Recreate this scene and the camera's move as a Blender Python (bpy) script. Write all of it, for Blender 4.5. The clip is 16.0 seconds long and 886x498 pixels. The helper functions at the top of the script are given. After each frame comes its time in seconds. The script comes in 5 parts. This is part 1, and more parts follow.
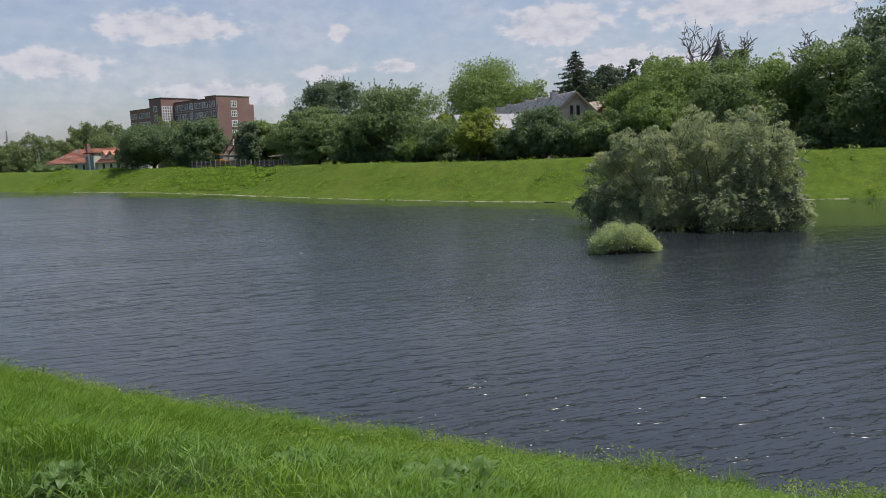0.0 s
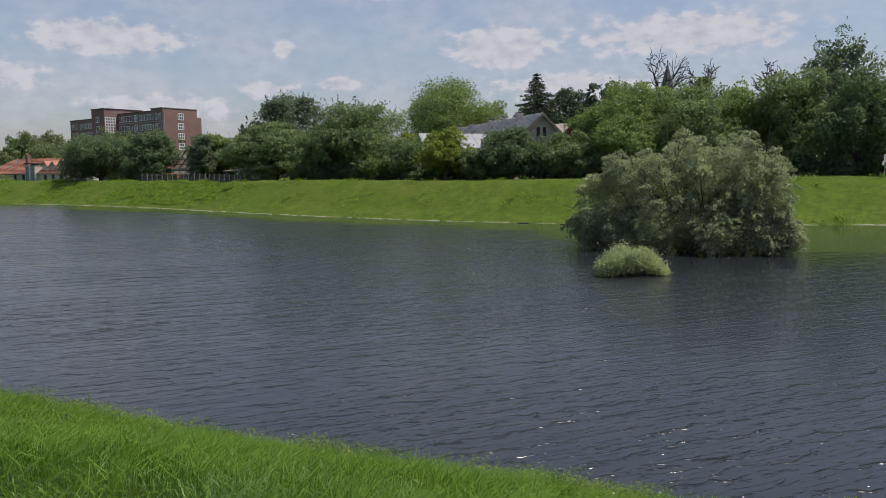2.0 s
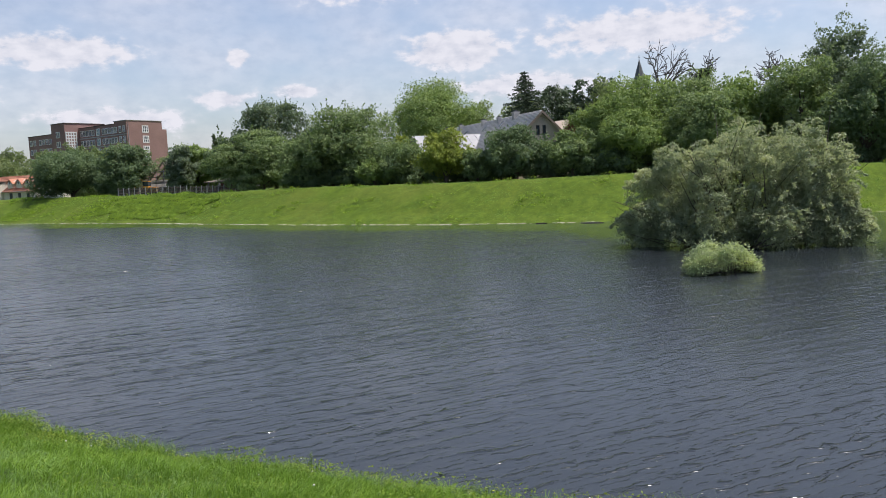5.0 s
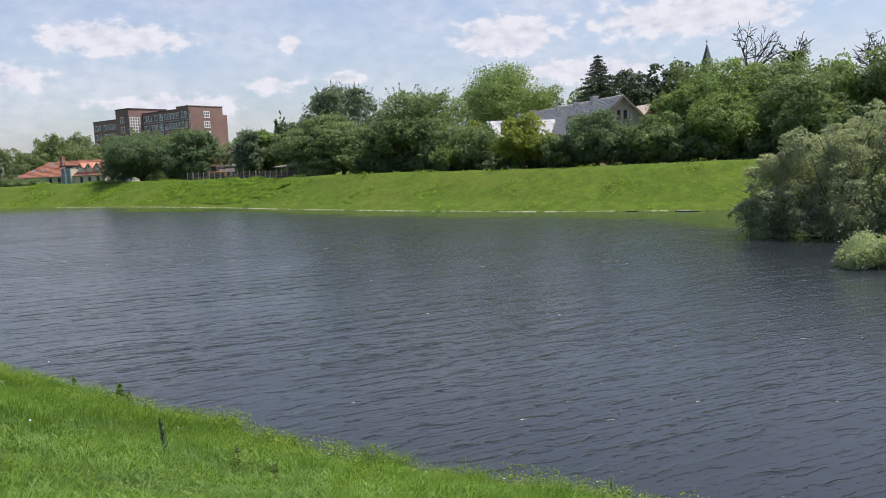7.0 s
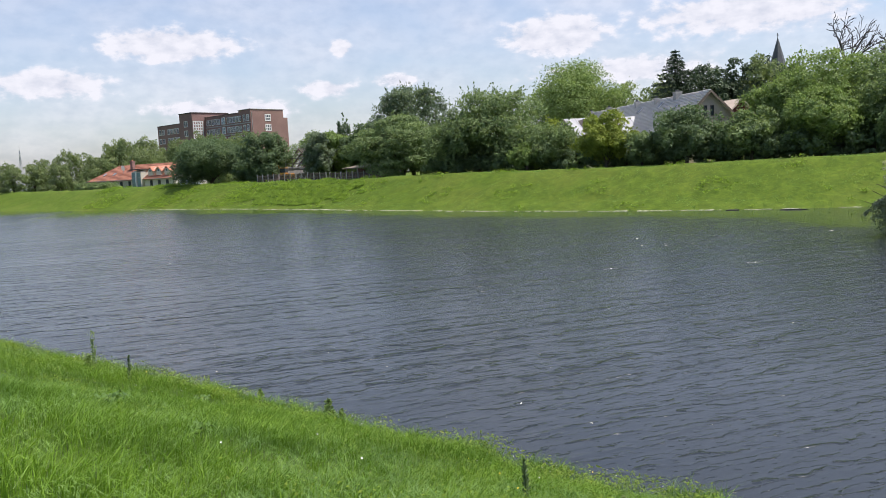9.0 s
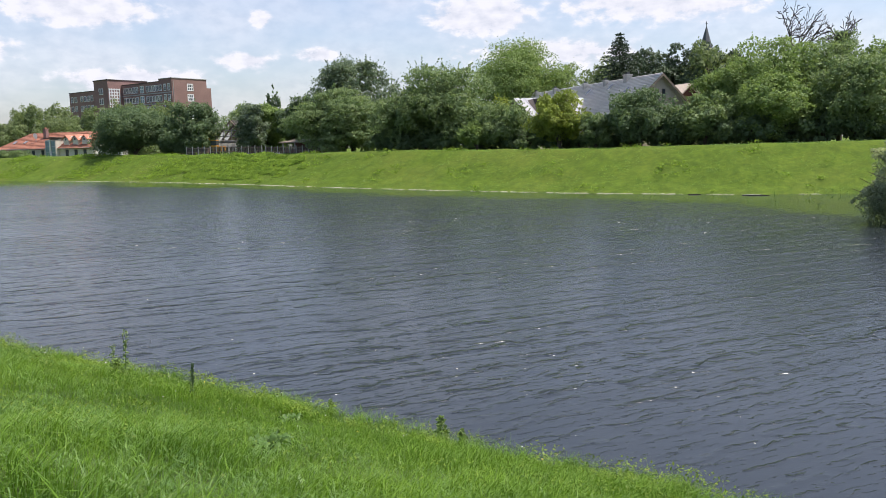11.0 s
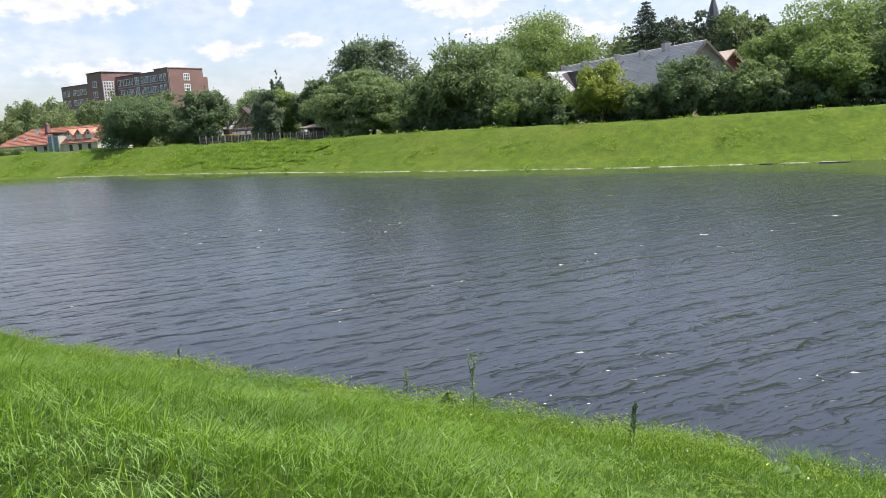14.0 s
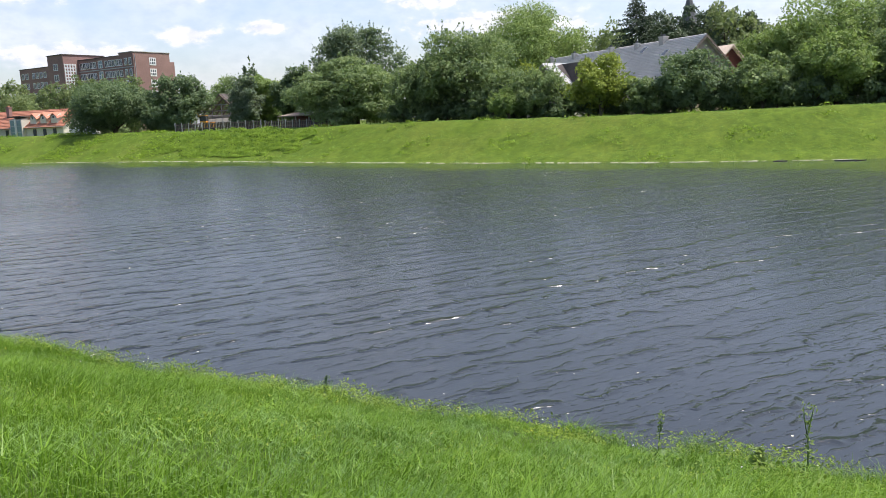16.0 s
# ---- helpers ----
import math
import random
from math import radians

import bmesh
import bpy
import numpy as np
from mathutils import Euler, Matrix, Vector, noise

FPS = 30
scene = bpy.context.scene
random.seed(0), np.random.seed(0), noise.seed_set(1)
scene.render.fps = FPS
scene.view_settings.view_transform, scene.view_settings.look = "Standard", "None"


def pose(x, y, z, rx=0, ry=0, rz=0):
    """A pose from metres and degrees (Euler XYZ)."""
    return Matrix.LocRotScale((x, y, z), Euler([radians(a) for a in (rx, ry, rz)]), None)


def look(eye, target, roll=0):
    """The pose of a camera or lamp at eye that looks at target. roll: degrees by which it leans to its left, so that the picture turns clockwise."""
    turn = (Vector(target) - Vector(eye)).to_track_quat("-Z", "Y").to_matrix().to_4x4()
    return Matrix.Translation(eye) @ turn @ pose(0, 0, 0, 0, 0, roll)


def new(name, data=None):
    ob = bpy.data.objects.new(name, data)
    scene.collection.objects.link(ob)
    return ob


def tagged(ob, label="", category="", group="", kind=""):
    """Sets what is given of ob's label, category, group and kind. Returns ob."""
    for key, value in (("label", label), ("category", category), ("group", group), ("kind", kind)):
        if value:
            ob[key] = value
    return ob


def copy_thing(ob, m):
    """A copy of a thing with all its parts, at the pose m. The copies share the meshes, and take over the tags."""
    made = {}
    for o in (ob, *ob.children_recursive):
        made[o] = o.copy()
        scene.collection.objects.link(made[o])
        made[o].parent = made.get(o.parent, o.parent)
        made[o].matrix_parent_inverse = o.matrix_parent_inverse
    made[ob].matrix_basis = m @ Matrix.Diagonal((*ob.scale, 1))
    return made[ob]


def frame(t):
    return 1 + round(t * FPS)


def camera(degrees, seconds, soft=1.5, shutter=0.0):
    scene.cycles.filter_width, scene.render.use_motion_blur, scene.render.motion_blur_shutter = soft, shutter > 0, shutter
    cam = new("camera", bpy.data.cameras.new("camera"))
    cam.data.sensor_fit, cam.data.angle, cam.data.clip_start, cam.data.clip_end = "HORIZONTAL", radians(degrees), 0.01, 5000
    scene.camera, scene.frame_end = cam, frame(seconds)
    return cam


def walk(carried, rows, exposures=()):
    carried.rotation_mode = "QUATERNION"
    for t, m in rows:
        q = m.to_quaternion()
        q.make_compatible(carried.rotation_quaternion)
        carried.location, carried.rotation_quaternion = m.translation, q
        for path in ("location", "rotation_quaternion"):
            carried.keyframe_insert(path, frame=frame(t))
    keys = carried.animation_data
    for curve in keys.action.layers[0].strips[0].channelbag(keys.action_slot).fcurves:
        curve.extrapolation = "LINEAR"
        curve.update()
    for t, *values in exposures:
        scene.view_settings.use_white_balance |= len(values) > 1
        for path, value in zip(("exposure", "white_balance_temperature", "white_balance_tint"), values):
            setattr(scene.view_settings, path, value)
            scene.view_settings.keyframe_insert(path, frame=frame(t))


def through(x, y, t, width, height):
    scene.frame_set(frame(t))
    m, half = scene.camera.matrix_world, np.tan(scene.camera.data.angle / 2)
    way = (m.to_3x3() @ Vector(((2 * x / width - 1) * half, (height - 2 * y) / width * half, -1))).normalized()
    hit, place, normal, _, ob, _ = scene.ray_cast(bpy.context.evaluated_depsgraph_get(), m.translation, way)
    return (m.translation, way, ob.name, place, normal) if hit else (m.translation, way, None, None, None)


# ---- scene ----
cam = camera(58.6, 16.0, 0.8)
PATH = [
    (0, (0.00, 0.00, 4.84), (0.000, 9.932, 3.672), -1.85),
    (0.5, (-0.66, 0.28, 4.84), (0.079, 10.194, 3.786), -1.36),
    (1, (-1.39, 0.58, 4.84), (-0.723, 10.501, 3.803), 0.97),
    (1.5, (-2.17, 0.93, 4.83), (-1.440, 10.819, 3.556), -0.48),
    (2, (-2.95, 1.33, 4.82), (-2.209, 11.259, 3.879), -0.55),
    (2.5, (-3.76, 1.79, 4.80), (-2.863, 11.700, 3.783), -2.47),
    (3, (-4.60, 2.31, 4.79), (-3.566, 12.206, 3.826), -2.96),
    (3.5, (-5.43, 2.85, 4.79), (-4.140, 12.721, 3.872), -2.03),
    (4, (-6.22, 3.40, 4.80), (-5.230, 13.295, 3.730), -1.73),
    (4.2, (-6.53, 3.62, 4.81), (-5.563, 13.537, 3.913), -3.14),
    (6.3, (-10.08, 5.99, 4.83), (-8.496, 15.811, 3.838), -0.79),
    (6.5, (-10.41, 6.18, 4.83), (-9.051, 16.030, 3.798), -1.39),
    (7, (-11.24, 6.64, 4.84), (-10.621, 16.568, 3.793), -2.33),
    (7.5, (-12.09, 7.10, 4.84), (-11.402, 17.009, 3.716), -2.66),
    (8, (-12.95, 7.54, 4.82), (-13.038, 17.494, 3.854), -2.81),
    (8.2, (-13.31, 7.72, 4.81), (-13.403, 17.670, 3.817), -2.49),
    (10.3, (-17.06, 10.41, 4.80), (-16.893, 20.352, 3.782), -3.68),
    (10.5, (-17.37, 10.69, 4.80), (-17.002, 20.617, 3.625), -2.11),
    (11, (-18.23, 11.38, 4.79), (-17.223, 21.243, 3.483), -1.32),
    (11.5, (-19.16, 12.03, 4.80), (-18.059, 21.868, 3.394), -1.36),
    (12, (-20.12, 12.61, 4.76), (-19.222, 22.484, 3.430), -2.35),
    (12.5, (-21.00, 13.28, 4.75), (-19.968, 23.101, 3.208), -3.63),
    (13, (-21.96, 13.96, 4.74), (-20.675, 23.745, 3.147), -2.43),
    (13.5, (-22.86, 14.62, 4.73), (-21.974, 24.488, 3.364), -3.30),
    (14, (-23.80, 15.33, 4.72), (-22.688, 25.148, 3.187), -3.49),
    (14.5, (-24.67, 16.15, 4.76), (-22.991, 25.884, 3.170), -2.51),
    (15, (-25.50, 16.89, 4.76), (-23.841, 26.655, 3.374), -1.62),
    (15.5, (-26.37, 17.63, 4.76), (-24.736, 27.376, 3.202), -1.84),
    (16, (-27.20, 18.35, 4.76), (-25.604, 28.077, 3.103), -2.43),
]
EXPOSURES = [(t, e, 6380, 15.4) for t, e in [(0, -0.12), (0.5, 0.15), (1, -0.05), (1.5, 0.42), (2, -0.25), (2.5, -0.18), (3, 0.14), (4, 0.23), (6.5, 0.26), (7, 0.26),
                                            (7.5, 0.36), (8, 0.38), (10.5, 0.46), (12, 0.56), (13, 0.70), (14, 0.64), (16, 0.66)]]
walk(cam, [(t, look(eye, target, roll)) for t, eye, target, roll in PATH], EXPOSURES)

# ---- light ----
SUN_FROM = Vector((0.72, -0.10, 1.6)).normalized()
world = bpy.data.worlds.new("sky")
scene.world = world
world.use_nodes = True
wn = world.node_tree.nodes
sky = wn.new("ShaderNodeTexSky")
sky.sky_type, sky.sun_disc = "NISHITA", False
sky.sun_elevation = math.asin(SUN_FROM.z)
sky.sun_rotation = math.atan2(SUN_FROM.x, SUN_FROM.y)
sky.air_density, sky.dust_density, sky.ozone_density = 1.0, 2.0, 1.2
wn["Background"].inputs["Strength"].default_value = 0.131
world.node_tree.links.new(sky.outputs[0], wn["Background"].inputs[0])
sun = new("sun", bpy.data.lights.new("sun", "SUN"))
sun.data.energy, sun.data.angle, sun.data.color = 4.2, radians(0.6), (1.0, 0.95, 0.87)
sun.matrix_world = look(SUN_FROM * 50, (0, 0, 0))


# ---- materials ----
def nodes_of(name):
    m = bpy.data.materials.new(name)
    m.use_nodes = True
    return m, m.node_tree.nodes, m.node_tree.links, m.node_tree.nodes["Principled BSDF"]


def noise_at(n, l, vec, scale, detail=4.0, rough=0.55, stretch=None):
    if stretch:
        mp = n.new("ShaderNodeMapping")
        mp.inputs["Scale"].default_value = stretch
        l.new(vec, mp.inputs["Vector"])
        vec = mp.outputs[0]
    t = n.new("ShaderNodeTexNoise")
    t.inputs["Scale"].default_value, t.inputs["Detail"].default_value, t.inputs["Roughness"].default_value = scale, detail, rough
    l.new(vec, t.inputs["Vector"])
    return t.outputs["Fac"]


def ramp(n, l, fac, stops):
    r = n.new("ShaderNodeValToRGB")
    e = r.color_ramp.elements
    while len(e) < len(stops):
        e.new(0.5)
    for k, (p, c) in zip(e, stops):
        k.position, k.color = p, (*c, 1)
    l.new(fac, r.inputs[0])
    return r.outputs[0]


def mixed(n, l, fac, a, b, how="MIX"):
    x = n.new("ShaderNodeMix")
    x.data_type, x.blend_type = "RGBA", how
    for sock, v in ((x.inputs[0], fac), (x.inputs[6], a), (x.inputs[7], b)):
        if isinstance(v, (int, float)):
            sock.default_value = v
        elif isinstance(v, tuple):
            sock.default_value = (*v, 1)
        else:
            l.new(v, sock)
    return x.outputs[2]


def bumped(n, l, p, height, strength, dist):
    b = n.new("ShaderNodeBump")
    b.inputs["Strength"].default_value, b.inputs["Distance"].default_value = strength, dist
    l.new(height, b.inputs["Height"])
    l.new(b.outputs[0], p.inputs["Normal"])


def surface(name, a, b, grain=8.0, patch=0.6, rough=0.8, bump=0.3, dist=0.02, metal=0.0, vary=0.0):
    """A worn surface: colours a and b by large patches and fine grain, with a fine relief."""
    m, n, l, p = nodes_of(name)
    co = n.new("ShaderNodeTexCoord").outputs["Object"]
    big, fine = noise_at(n, l, co, patch), noise_at(n, l, co, grain, 6.0)
    c1 = ramp(n, l, big, [(0.3, a), (0.7, b)])
    c2 = ramp(n, l, fine, [(0.25, (0.72, 0.72, 0.72)), (0.75, (1.0, 1.0, 1.0))])
    col = mixed(n, l, 1.0, c1, c2, "MULTIPLY")
    if vary:
        oi = n.new("ShaderNodeObjectInfo")
        v = ramp(n, l, oi.outputs["Random"], [(0.0, (1 - vary,) * 3), (1.0, (1.0, 1.0, 1.0))])
        col = mixed(n, l, 1.0, col, v, "MULTIPLY")
    l.new(col, p.inputs["Base Color"])
    p.inputs["Roughness"].default_value, p.inputs["Metallic"].default_value = rough, metal
    bumped(n, l, p, fine, bump, dist)
    return m


def foliage(name, dark, light, gloss=0.62, through=0.46):
    """Leaves: colour varies leaf by leaf and by clump; some light comes through."""
    m, n, l, p = nodes_of(name)
    geo = n.new("ShaderNodeNewGeometry")
    co = n.new("ShaderNodeTexCoord").outputs["Object"]
    lo, hi = tuple(0.62 * x + 0.38 * y for x, y in zip(dark, light)), tuple(0.36 * x + 0.64 * y for x, y in zip(dark, light))
    c = ramp(n, l, geo.outputs["Random Per Island"], [(0.0, lo), (1.0, hi)])
    big = ramp(n, l, noise_at(n, l, co, 0.8, 3.0), [(0.3, (0.66, 0.72, 0.70)), (0.7, (1.22, 1.16, 1.0))])
    col = mixed(n, l, 1.0, c, big, "MULTIPLY")
    l.new(col, p.inputs["Base Color"])
    p.inputs["Roughness"].default_value = gloss
    p.inputs["Specular IOR Level"].default_value = 0.24
    tr = n.new("ShaderNodeBsdfTranslucent")
    l.new(mixed(n, l, 1.0, col, (0.95, 1.0, 0.66), "MULTIPLY"), tr.inputs["Color"])
    mx = n.new("ShaderNodeMixShader")
    mx.inputs[0].default_value = through
    l.new(p.outputs[0], mx.inputs[1])
    l.new(tr.outputs[0], mx.inputs[2])
    l.new(mx.outputs[0], n["Material Output"].inputs["Surface"])
    return m


def water_material():
    """Silty water: a fine chop that blurs the mirror image, and short crests with a steep side towards the near bank."""
    m, n, l, p = nodes_of("river_water")
    co = n.new("ShaderNodeTexCoord").outputs["Object"]
    p.inputs["Base Color"].default_value = (0.022, 0.028, 0.033, 1)
    p.inputs["IOR"].default_value = 1.333
    p.inputs["Specular IOR Level"].default_value = 0.80
    turn = n.new("ShaderNodeMapping")
    turn.inputs["Rotation"].default_value = (0, 0, radians(-20))
    l.new(co, turn.inputs["Vector"])
    calm, far = n.new("ShaderNodeAttribute"), n.new("ShaderNodeAttribute")
    calm.attribute_name, far.attribute_name = "calm", "open_water"

    def span(value, low, high, a=0.0, b=1.0):
        k = n.new("ShaderNodeMapRange")
        k.inputs["From Min"].default_value, k.inputs["From Max"].default_value = a, b
        k.inputs["To Min"].default_value, k.inputs["To Max"].default_value = low, high
        l.new(value, k.inputs["Value"])
        return k.outputs[0]

    def times(a, b):
        k = n.new("ShaderNodeMath")
        k.operation = "MULTIPLY"
        for sock, v in zip(k.inputs, (a, b)):
            if isinstance(v, float):
                sock.default_value = v
            else:
                l.new(v, sock)
        return k.outputs[0]

    def crests(length, wander, broken, cut, shift, front=0.10):
        """Saw-toothed crests of that wave length, broken up into stretches."""
        mp = n.new("ShaderNodeMapping")
        mp.inputs["Location"].default_value = (shift, shift * 0.7, 0)
        l.new(turn.outputs[0], mp.inputs["Vector"])
        w = n.new("ShaderNodeTexWave")
        w.wave_type, w.bands_direction, w.wave_profile = "BANDS", "Y", "SAW"
        w.inputs["Scale"].default_value = 0.314 / length
        w.inputs["Distortion"].default_value = wander
        w.inputs["Detail"].default_value = 3.0
        w.inputs["Detail Scale"].default_value = 1.3
        w.inputs["Detail Roughness"].default_value = 0.62
        l.new(mp.outputs[0], w.inputs["Vector"])
        tooth = ramp(n, l, w.outputs["Fac"], [(0.0, (0.0,) * 3), (front, (1.0,) * 3), (1.7 * front, (0.12,) * 3), (2.6 * front, (0.0,) * 3)])
        where = noise_at(n, l, mp.outputs[0], 1.0, 2.5, 0.55, broken)
        return times(tooth, span(where, 0.0, 1.0, cut, cut + 0.16))

    big = noise_at(n, l, co, 0.045, 3.0)
    gust = noise_at(n, l, turn.outputs[0], 1.0, 3.0, 0.6, (0.035, 0.11, 1.0))
    lively = span(calm.outputs["Fac"], 1.0, 0.03)
    force = times(times(span(big, 0.55, 1.0, 0.36, 0.58), span(gust, 0.38, 1.0, 0.38, 0.57)), lively)
    close, away = times(force, span(far.outputs["Fac"], 1.0, 0.0, 0.15, 0.75)), times(force, span(far.outputs["Fac"], 0.0, 1.0, 0.0, 0.35))
    fine = noise_at(n, l, turn.outputs[0], 1.0, 3.0, 0.6, (3.2, 8.5, 1.0))
    last = None
    for height, dist, power in ((crests(0.40, 5.0, (2.0, 2.4, 1.0), 0.45, 0.0), 0.028, close), (crests(0.19, 4.5, (3.6, 4.6, 1.0), 0.45, 31.0), 0.014, close),
                                (crests(0.66, 5.5, (1.6, 1.4, 1.0), 0.45, 77.0), 0.042, force), (crests(1.2, 5.5, (1.5, 0.9, 1.0), 0.42, 51.0, 0.11), 0.14, away),
                                (fine, 0.011, force)):
        b = n.new("ShaderNodeBump")
        b.inputs["Distance"].default_value = dist
        l.new(height, b.inputs["Height"])
        l.new(power, b.inputs["Strength"])
        if last is not None:
            l.new(last, b.inputs["Normal"])
        last = b.outputs[0]
    l.new(last, p.inputs["Normal"])
    streak = noise_at(n, l, turn.outputs[0], 1.0, 3.0, 0.6, (0.05, 0.55, 1.0))
    blur = times(span(far.outputs["Fac"], 0.20, 0.22), span(streak, 0.85, 1.15, 0.35, 0.65))
    l.new(times(blur, span(calm.outputs["Fac"], 1.0, 0.32)), p.inputs["Roughness"])
    return m


def cloud_material(puffs):
    """Clouds on the far backdrop, by azimuth and height in degrees; clear between them."""
    m = bpy.data.materials.new("cloud_vapour")
    m.use_nodes = True
    n, l = m.node_tree.nodes, m.node_tree.links
    n.remove(n["Principled BSDF"])
    uv = n.new("ShaderNodeTexCoord").outputs["UV"]
    ragged = noise_at(n, l, uv, 0.75, 5.0, 0.52, (1.0, 1.7, 1.0))
    sep = n.new("ShaderNodeSeparateXYZ")
    l.new(uv, sep.inputs[0])

    def calc(op, a, b=None):
        k = n.new("ShaderNodeMath")
        k.operation = op
        for s, v in zip(k.inputs, (a, b)):
            if v is None:
                continue
            if isinstance(v, (int, float)):
                s.default_value = v
            else:
                l.new(v, s)
        return k.outputs[0]

    total = None
    for az, el, ra, re, thick in puffs:
        dx = calc("DIVIDE", calc("SUBTRACT", sep.outputs[0], az), ra)
        dy = calc("DIVIDE", calc("SUBTRACT", sep.outputs[1], el), re)
        d = calc("SQRT", calc("ADD", calc("MULTIPLY", dx, dx), calc("MULTIPLY", dy, dy)))
        k = calc("MULTIPLY", calc("MAXIMUM", calc("SUBTRACT", 1.25, d), 0.0), thick)
        total = k if total is None else calc("MAXIMUM", total, k)
    veil = ramp(n, l, noise_at(n, l, uv, 0.13, 2.0, 0.5, (1.0, 2.2, 1.0)), [(0.20, (0.02,) * 3), (0.75, (0.60,) * 3)])
    mask = calc("ADD", total, calc("MULTIPLY", calc("SUBTRACT", ragged, 0.5), 1.5))
    fac = n.new("ShaderNodeMapRange")
    fac.interpolation_type = "SMOOTHSTEP"
    fac.inputs["From Min"].default_value, fac.inputs["From Max"].default_value = 0.22, 0.85
    l.new(mask, fac.inputs["Value"])
    cover = calc("MINIMUM", calc("ADD", fac.outputs[0], veil), 0.96)
    em, clear, mx = n.new("ShaderNodeEmission"), n.new("ShaderNodeBsdfTransparent"), n.new("ShaderNodeMixShader")
    l.new(ramp(n, l, ragged, [(0.3, (0.72, 0.76, 0.84)), (0.6, (0.95, 0.96, 1.0))]), em.inputs[0])
    em.inputs[1].default_value = 0.73
    l.new(cover, mx.inputs[0])
    l.new(clear.outputs[0], mx.inputs[1])
    l.new(em.outputs[0], mx.inputs[2])
    l.new(mx.outputs[0], n["Material Output"].inputs["Surface"])
    return m


def turf_material(name, dark, light, dry):
    """Mown or trampled grass seen from afar: tufts, streaks and drier patches."""
    m, n, l, p = nodes_of(name)
    co = n.new("ShaderNodeTexCoord").outputs["Object"]
    big = noise_at(n, l, co, 0.12, 4.0)
    mid = noise_at(n, l, co, 0.9, 5.0)
    fine = noise_at(n, l, co, 9.0, 4.0, 0.7)
    c = ramp(n, l, mid, [(0.3, dark), (0.68, light)])
    c = mixed(n, l, ramp(n, l, big, [(0.45, (0.0,) * 3), (0.72, (0.55,) * 3)]), c, dry)
    tuft = noise_at(n, l, co, 2.6, 4.0, 0.6)
    c = mixed(n, l, 1.0, c, ramp(n, l, tuft, [(0.32, (0.70, 0.78, 0.80)), (0.62, (1.12, 1.06, 1.0))]), "MULTIPLY")
    c = mixed(n, l, 1.0, c, ramp(n, l, fine, [(0.25, (0.55,) * 3), (0.7, (1.1,) * 3)]), "MULTIPLY")
    l.new(c, p.inputs["Base Color"])
    p.inputs["Roughness"].default_value = 0.9
    p.inputs["Specular IOR Level"].default_value = 0.15
    bumped(n, l, p, fine, 0.6, 0.12)
    return m


WATER = water_material()
TURF = turf_material("levee_turf", (0.070, 0.120, 0.010), (0.121, 0.190, 0.018), (0.155, 0.190, 0.031))
# near-bank turf, darkened and greener: the grass blades' shade is in its colour
NEAR_TURF = turf_material("near_turf", (0.030, 0.060, 0.008), (0.060, 0.110, 0.012), (0.080, 0.110, 0.020))
BLADE = foliage("grass_blade", (0.084, 0.190, 0.015), (0.235, 0.385, 0.046), 0.4, 0.4)
LEAF = {
    "mid": foliage("leaf_mid_green", (0.138, 0.204, 0.106), (0.315, 0.401, 0.188)),
    # also on the levee undergrowth, where its dark tone stands for shade
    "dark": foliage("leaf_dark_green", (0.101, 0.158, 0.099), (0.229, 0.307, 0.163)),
    "light": foliage("leaf_light_green", (0.154, 0.235, 0.083), (0.326, 0.424, 0.159)),
    "yellow": foliage("leaf_yellow_green", (0.195, 0.258, 0.052), (0.389, 0.446, 0.106)),
    "ash": foliage("leaf_ash", (0.120, 0.172, 0.128), (0.258, 0.320, 0.219)),
    "needle": foliage("needle_blue_green", (0.035, 0.056, 0.038), (0.075, 0.108, 0.065), 0.5, 0.15),
    "pine": foliage("needle_pine", (0.063, 0.097, 0.064), (0.126, 0.172, 0.100), 0.5, 0.15),
    "willow": foliage("leaf_willow", (0.250, 0.292, 0.190), (0.54, 0.59, 0.42), 0.4, 0.5),
    "osier": foliage("leaf_osier", (0.35, 0.42, 0.24), (0.62, 0.68, 0.44), 0.4, 0.48),
    "hazy": foliage("leaf_far_wood", (0.155, 0.212, 0.104), (0.300, 0.356, 0.184)),
    "ivy": foliage("leaf_ivy", (0.115, 0.190, 0.020), (0.270, 0.370, 0.052), 0.5, 0.4),
}
BRICK = surface("brown_red_brick", (0.235, 0.138, 0.118), (0.315, 0.190, 0.165), 3.0, 0.12, 0.85, 0.2, 0.02)
CONCRETE = surface("grey_concrete", (0.34, 0.33, 0.31), (0.45, 0.44, 0.42), 6.0, 0.4, 0.85, 0.2, 0.01)
WHITE = surface("white_paint", (0.72, 0.72, 0.70), (0.82, 0.82, 0.80), 10.0, 0.5, 0.5, 0.08, 0.005)
CREAM = surface("cream_render", (0.60, 0.56, 0.46), (0.72, 0.68, 0.58), 8.0, 0.4, 0.9, 0.2, 0.01)
STUCCO = surface("tan_stucco", (0.55, 0.45, 0.35), (0.66, 0.55, 0.44), 8.0, 0.5, 0.9, 0.2, 0.01)
SLATE = surface("grey_roof_shingle", (0.57, 0.55, 0.52), (0.70, 0.675, 0.64), 7.0, 0.35, 0.75, 0.4, 0.03)
PALE = surface("pale_sheet_roof", (0.36, 0.36, 0.36), (0.48, 0.48, 0.47), 7.0, 0.5, 0.6, 0.15, 0.02)
TILE = surface("orange_red_roof_tile", (0.46, 0.180, 0.105), (0.58, 0.260, 0.160), 6.0, 0.6, 0.8, 0.4, 0.04, vary=0.25)
MAROON = surface("dark_red_boarding", (0.11, 0.032, 0.026), (0.16, 0.05, 0.04), 9.0, 0.8, 0.7, 0.2, 0.01)
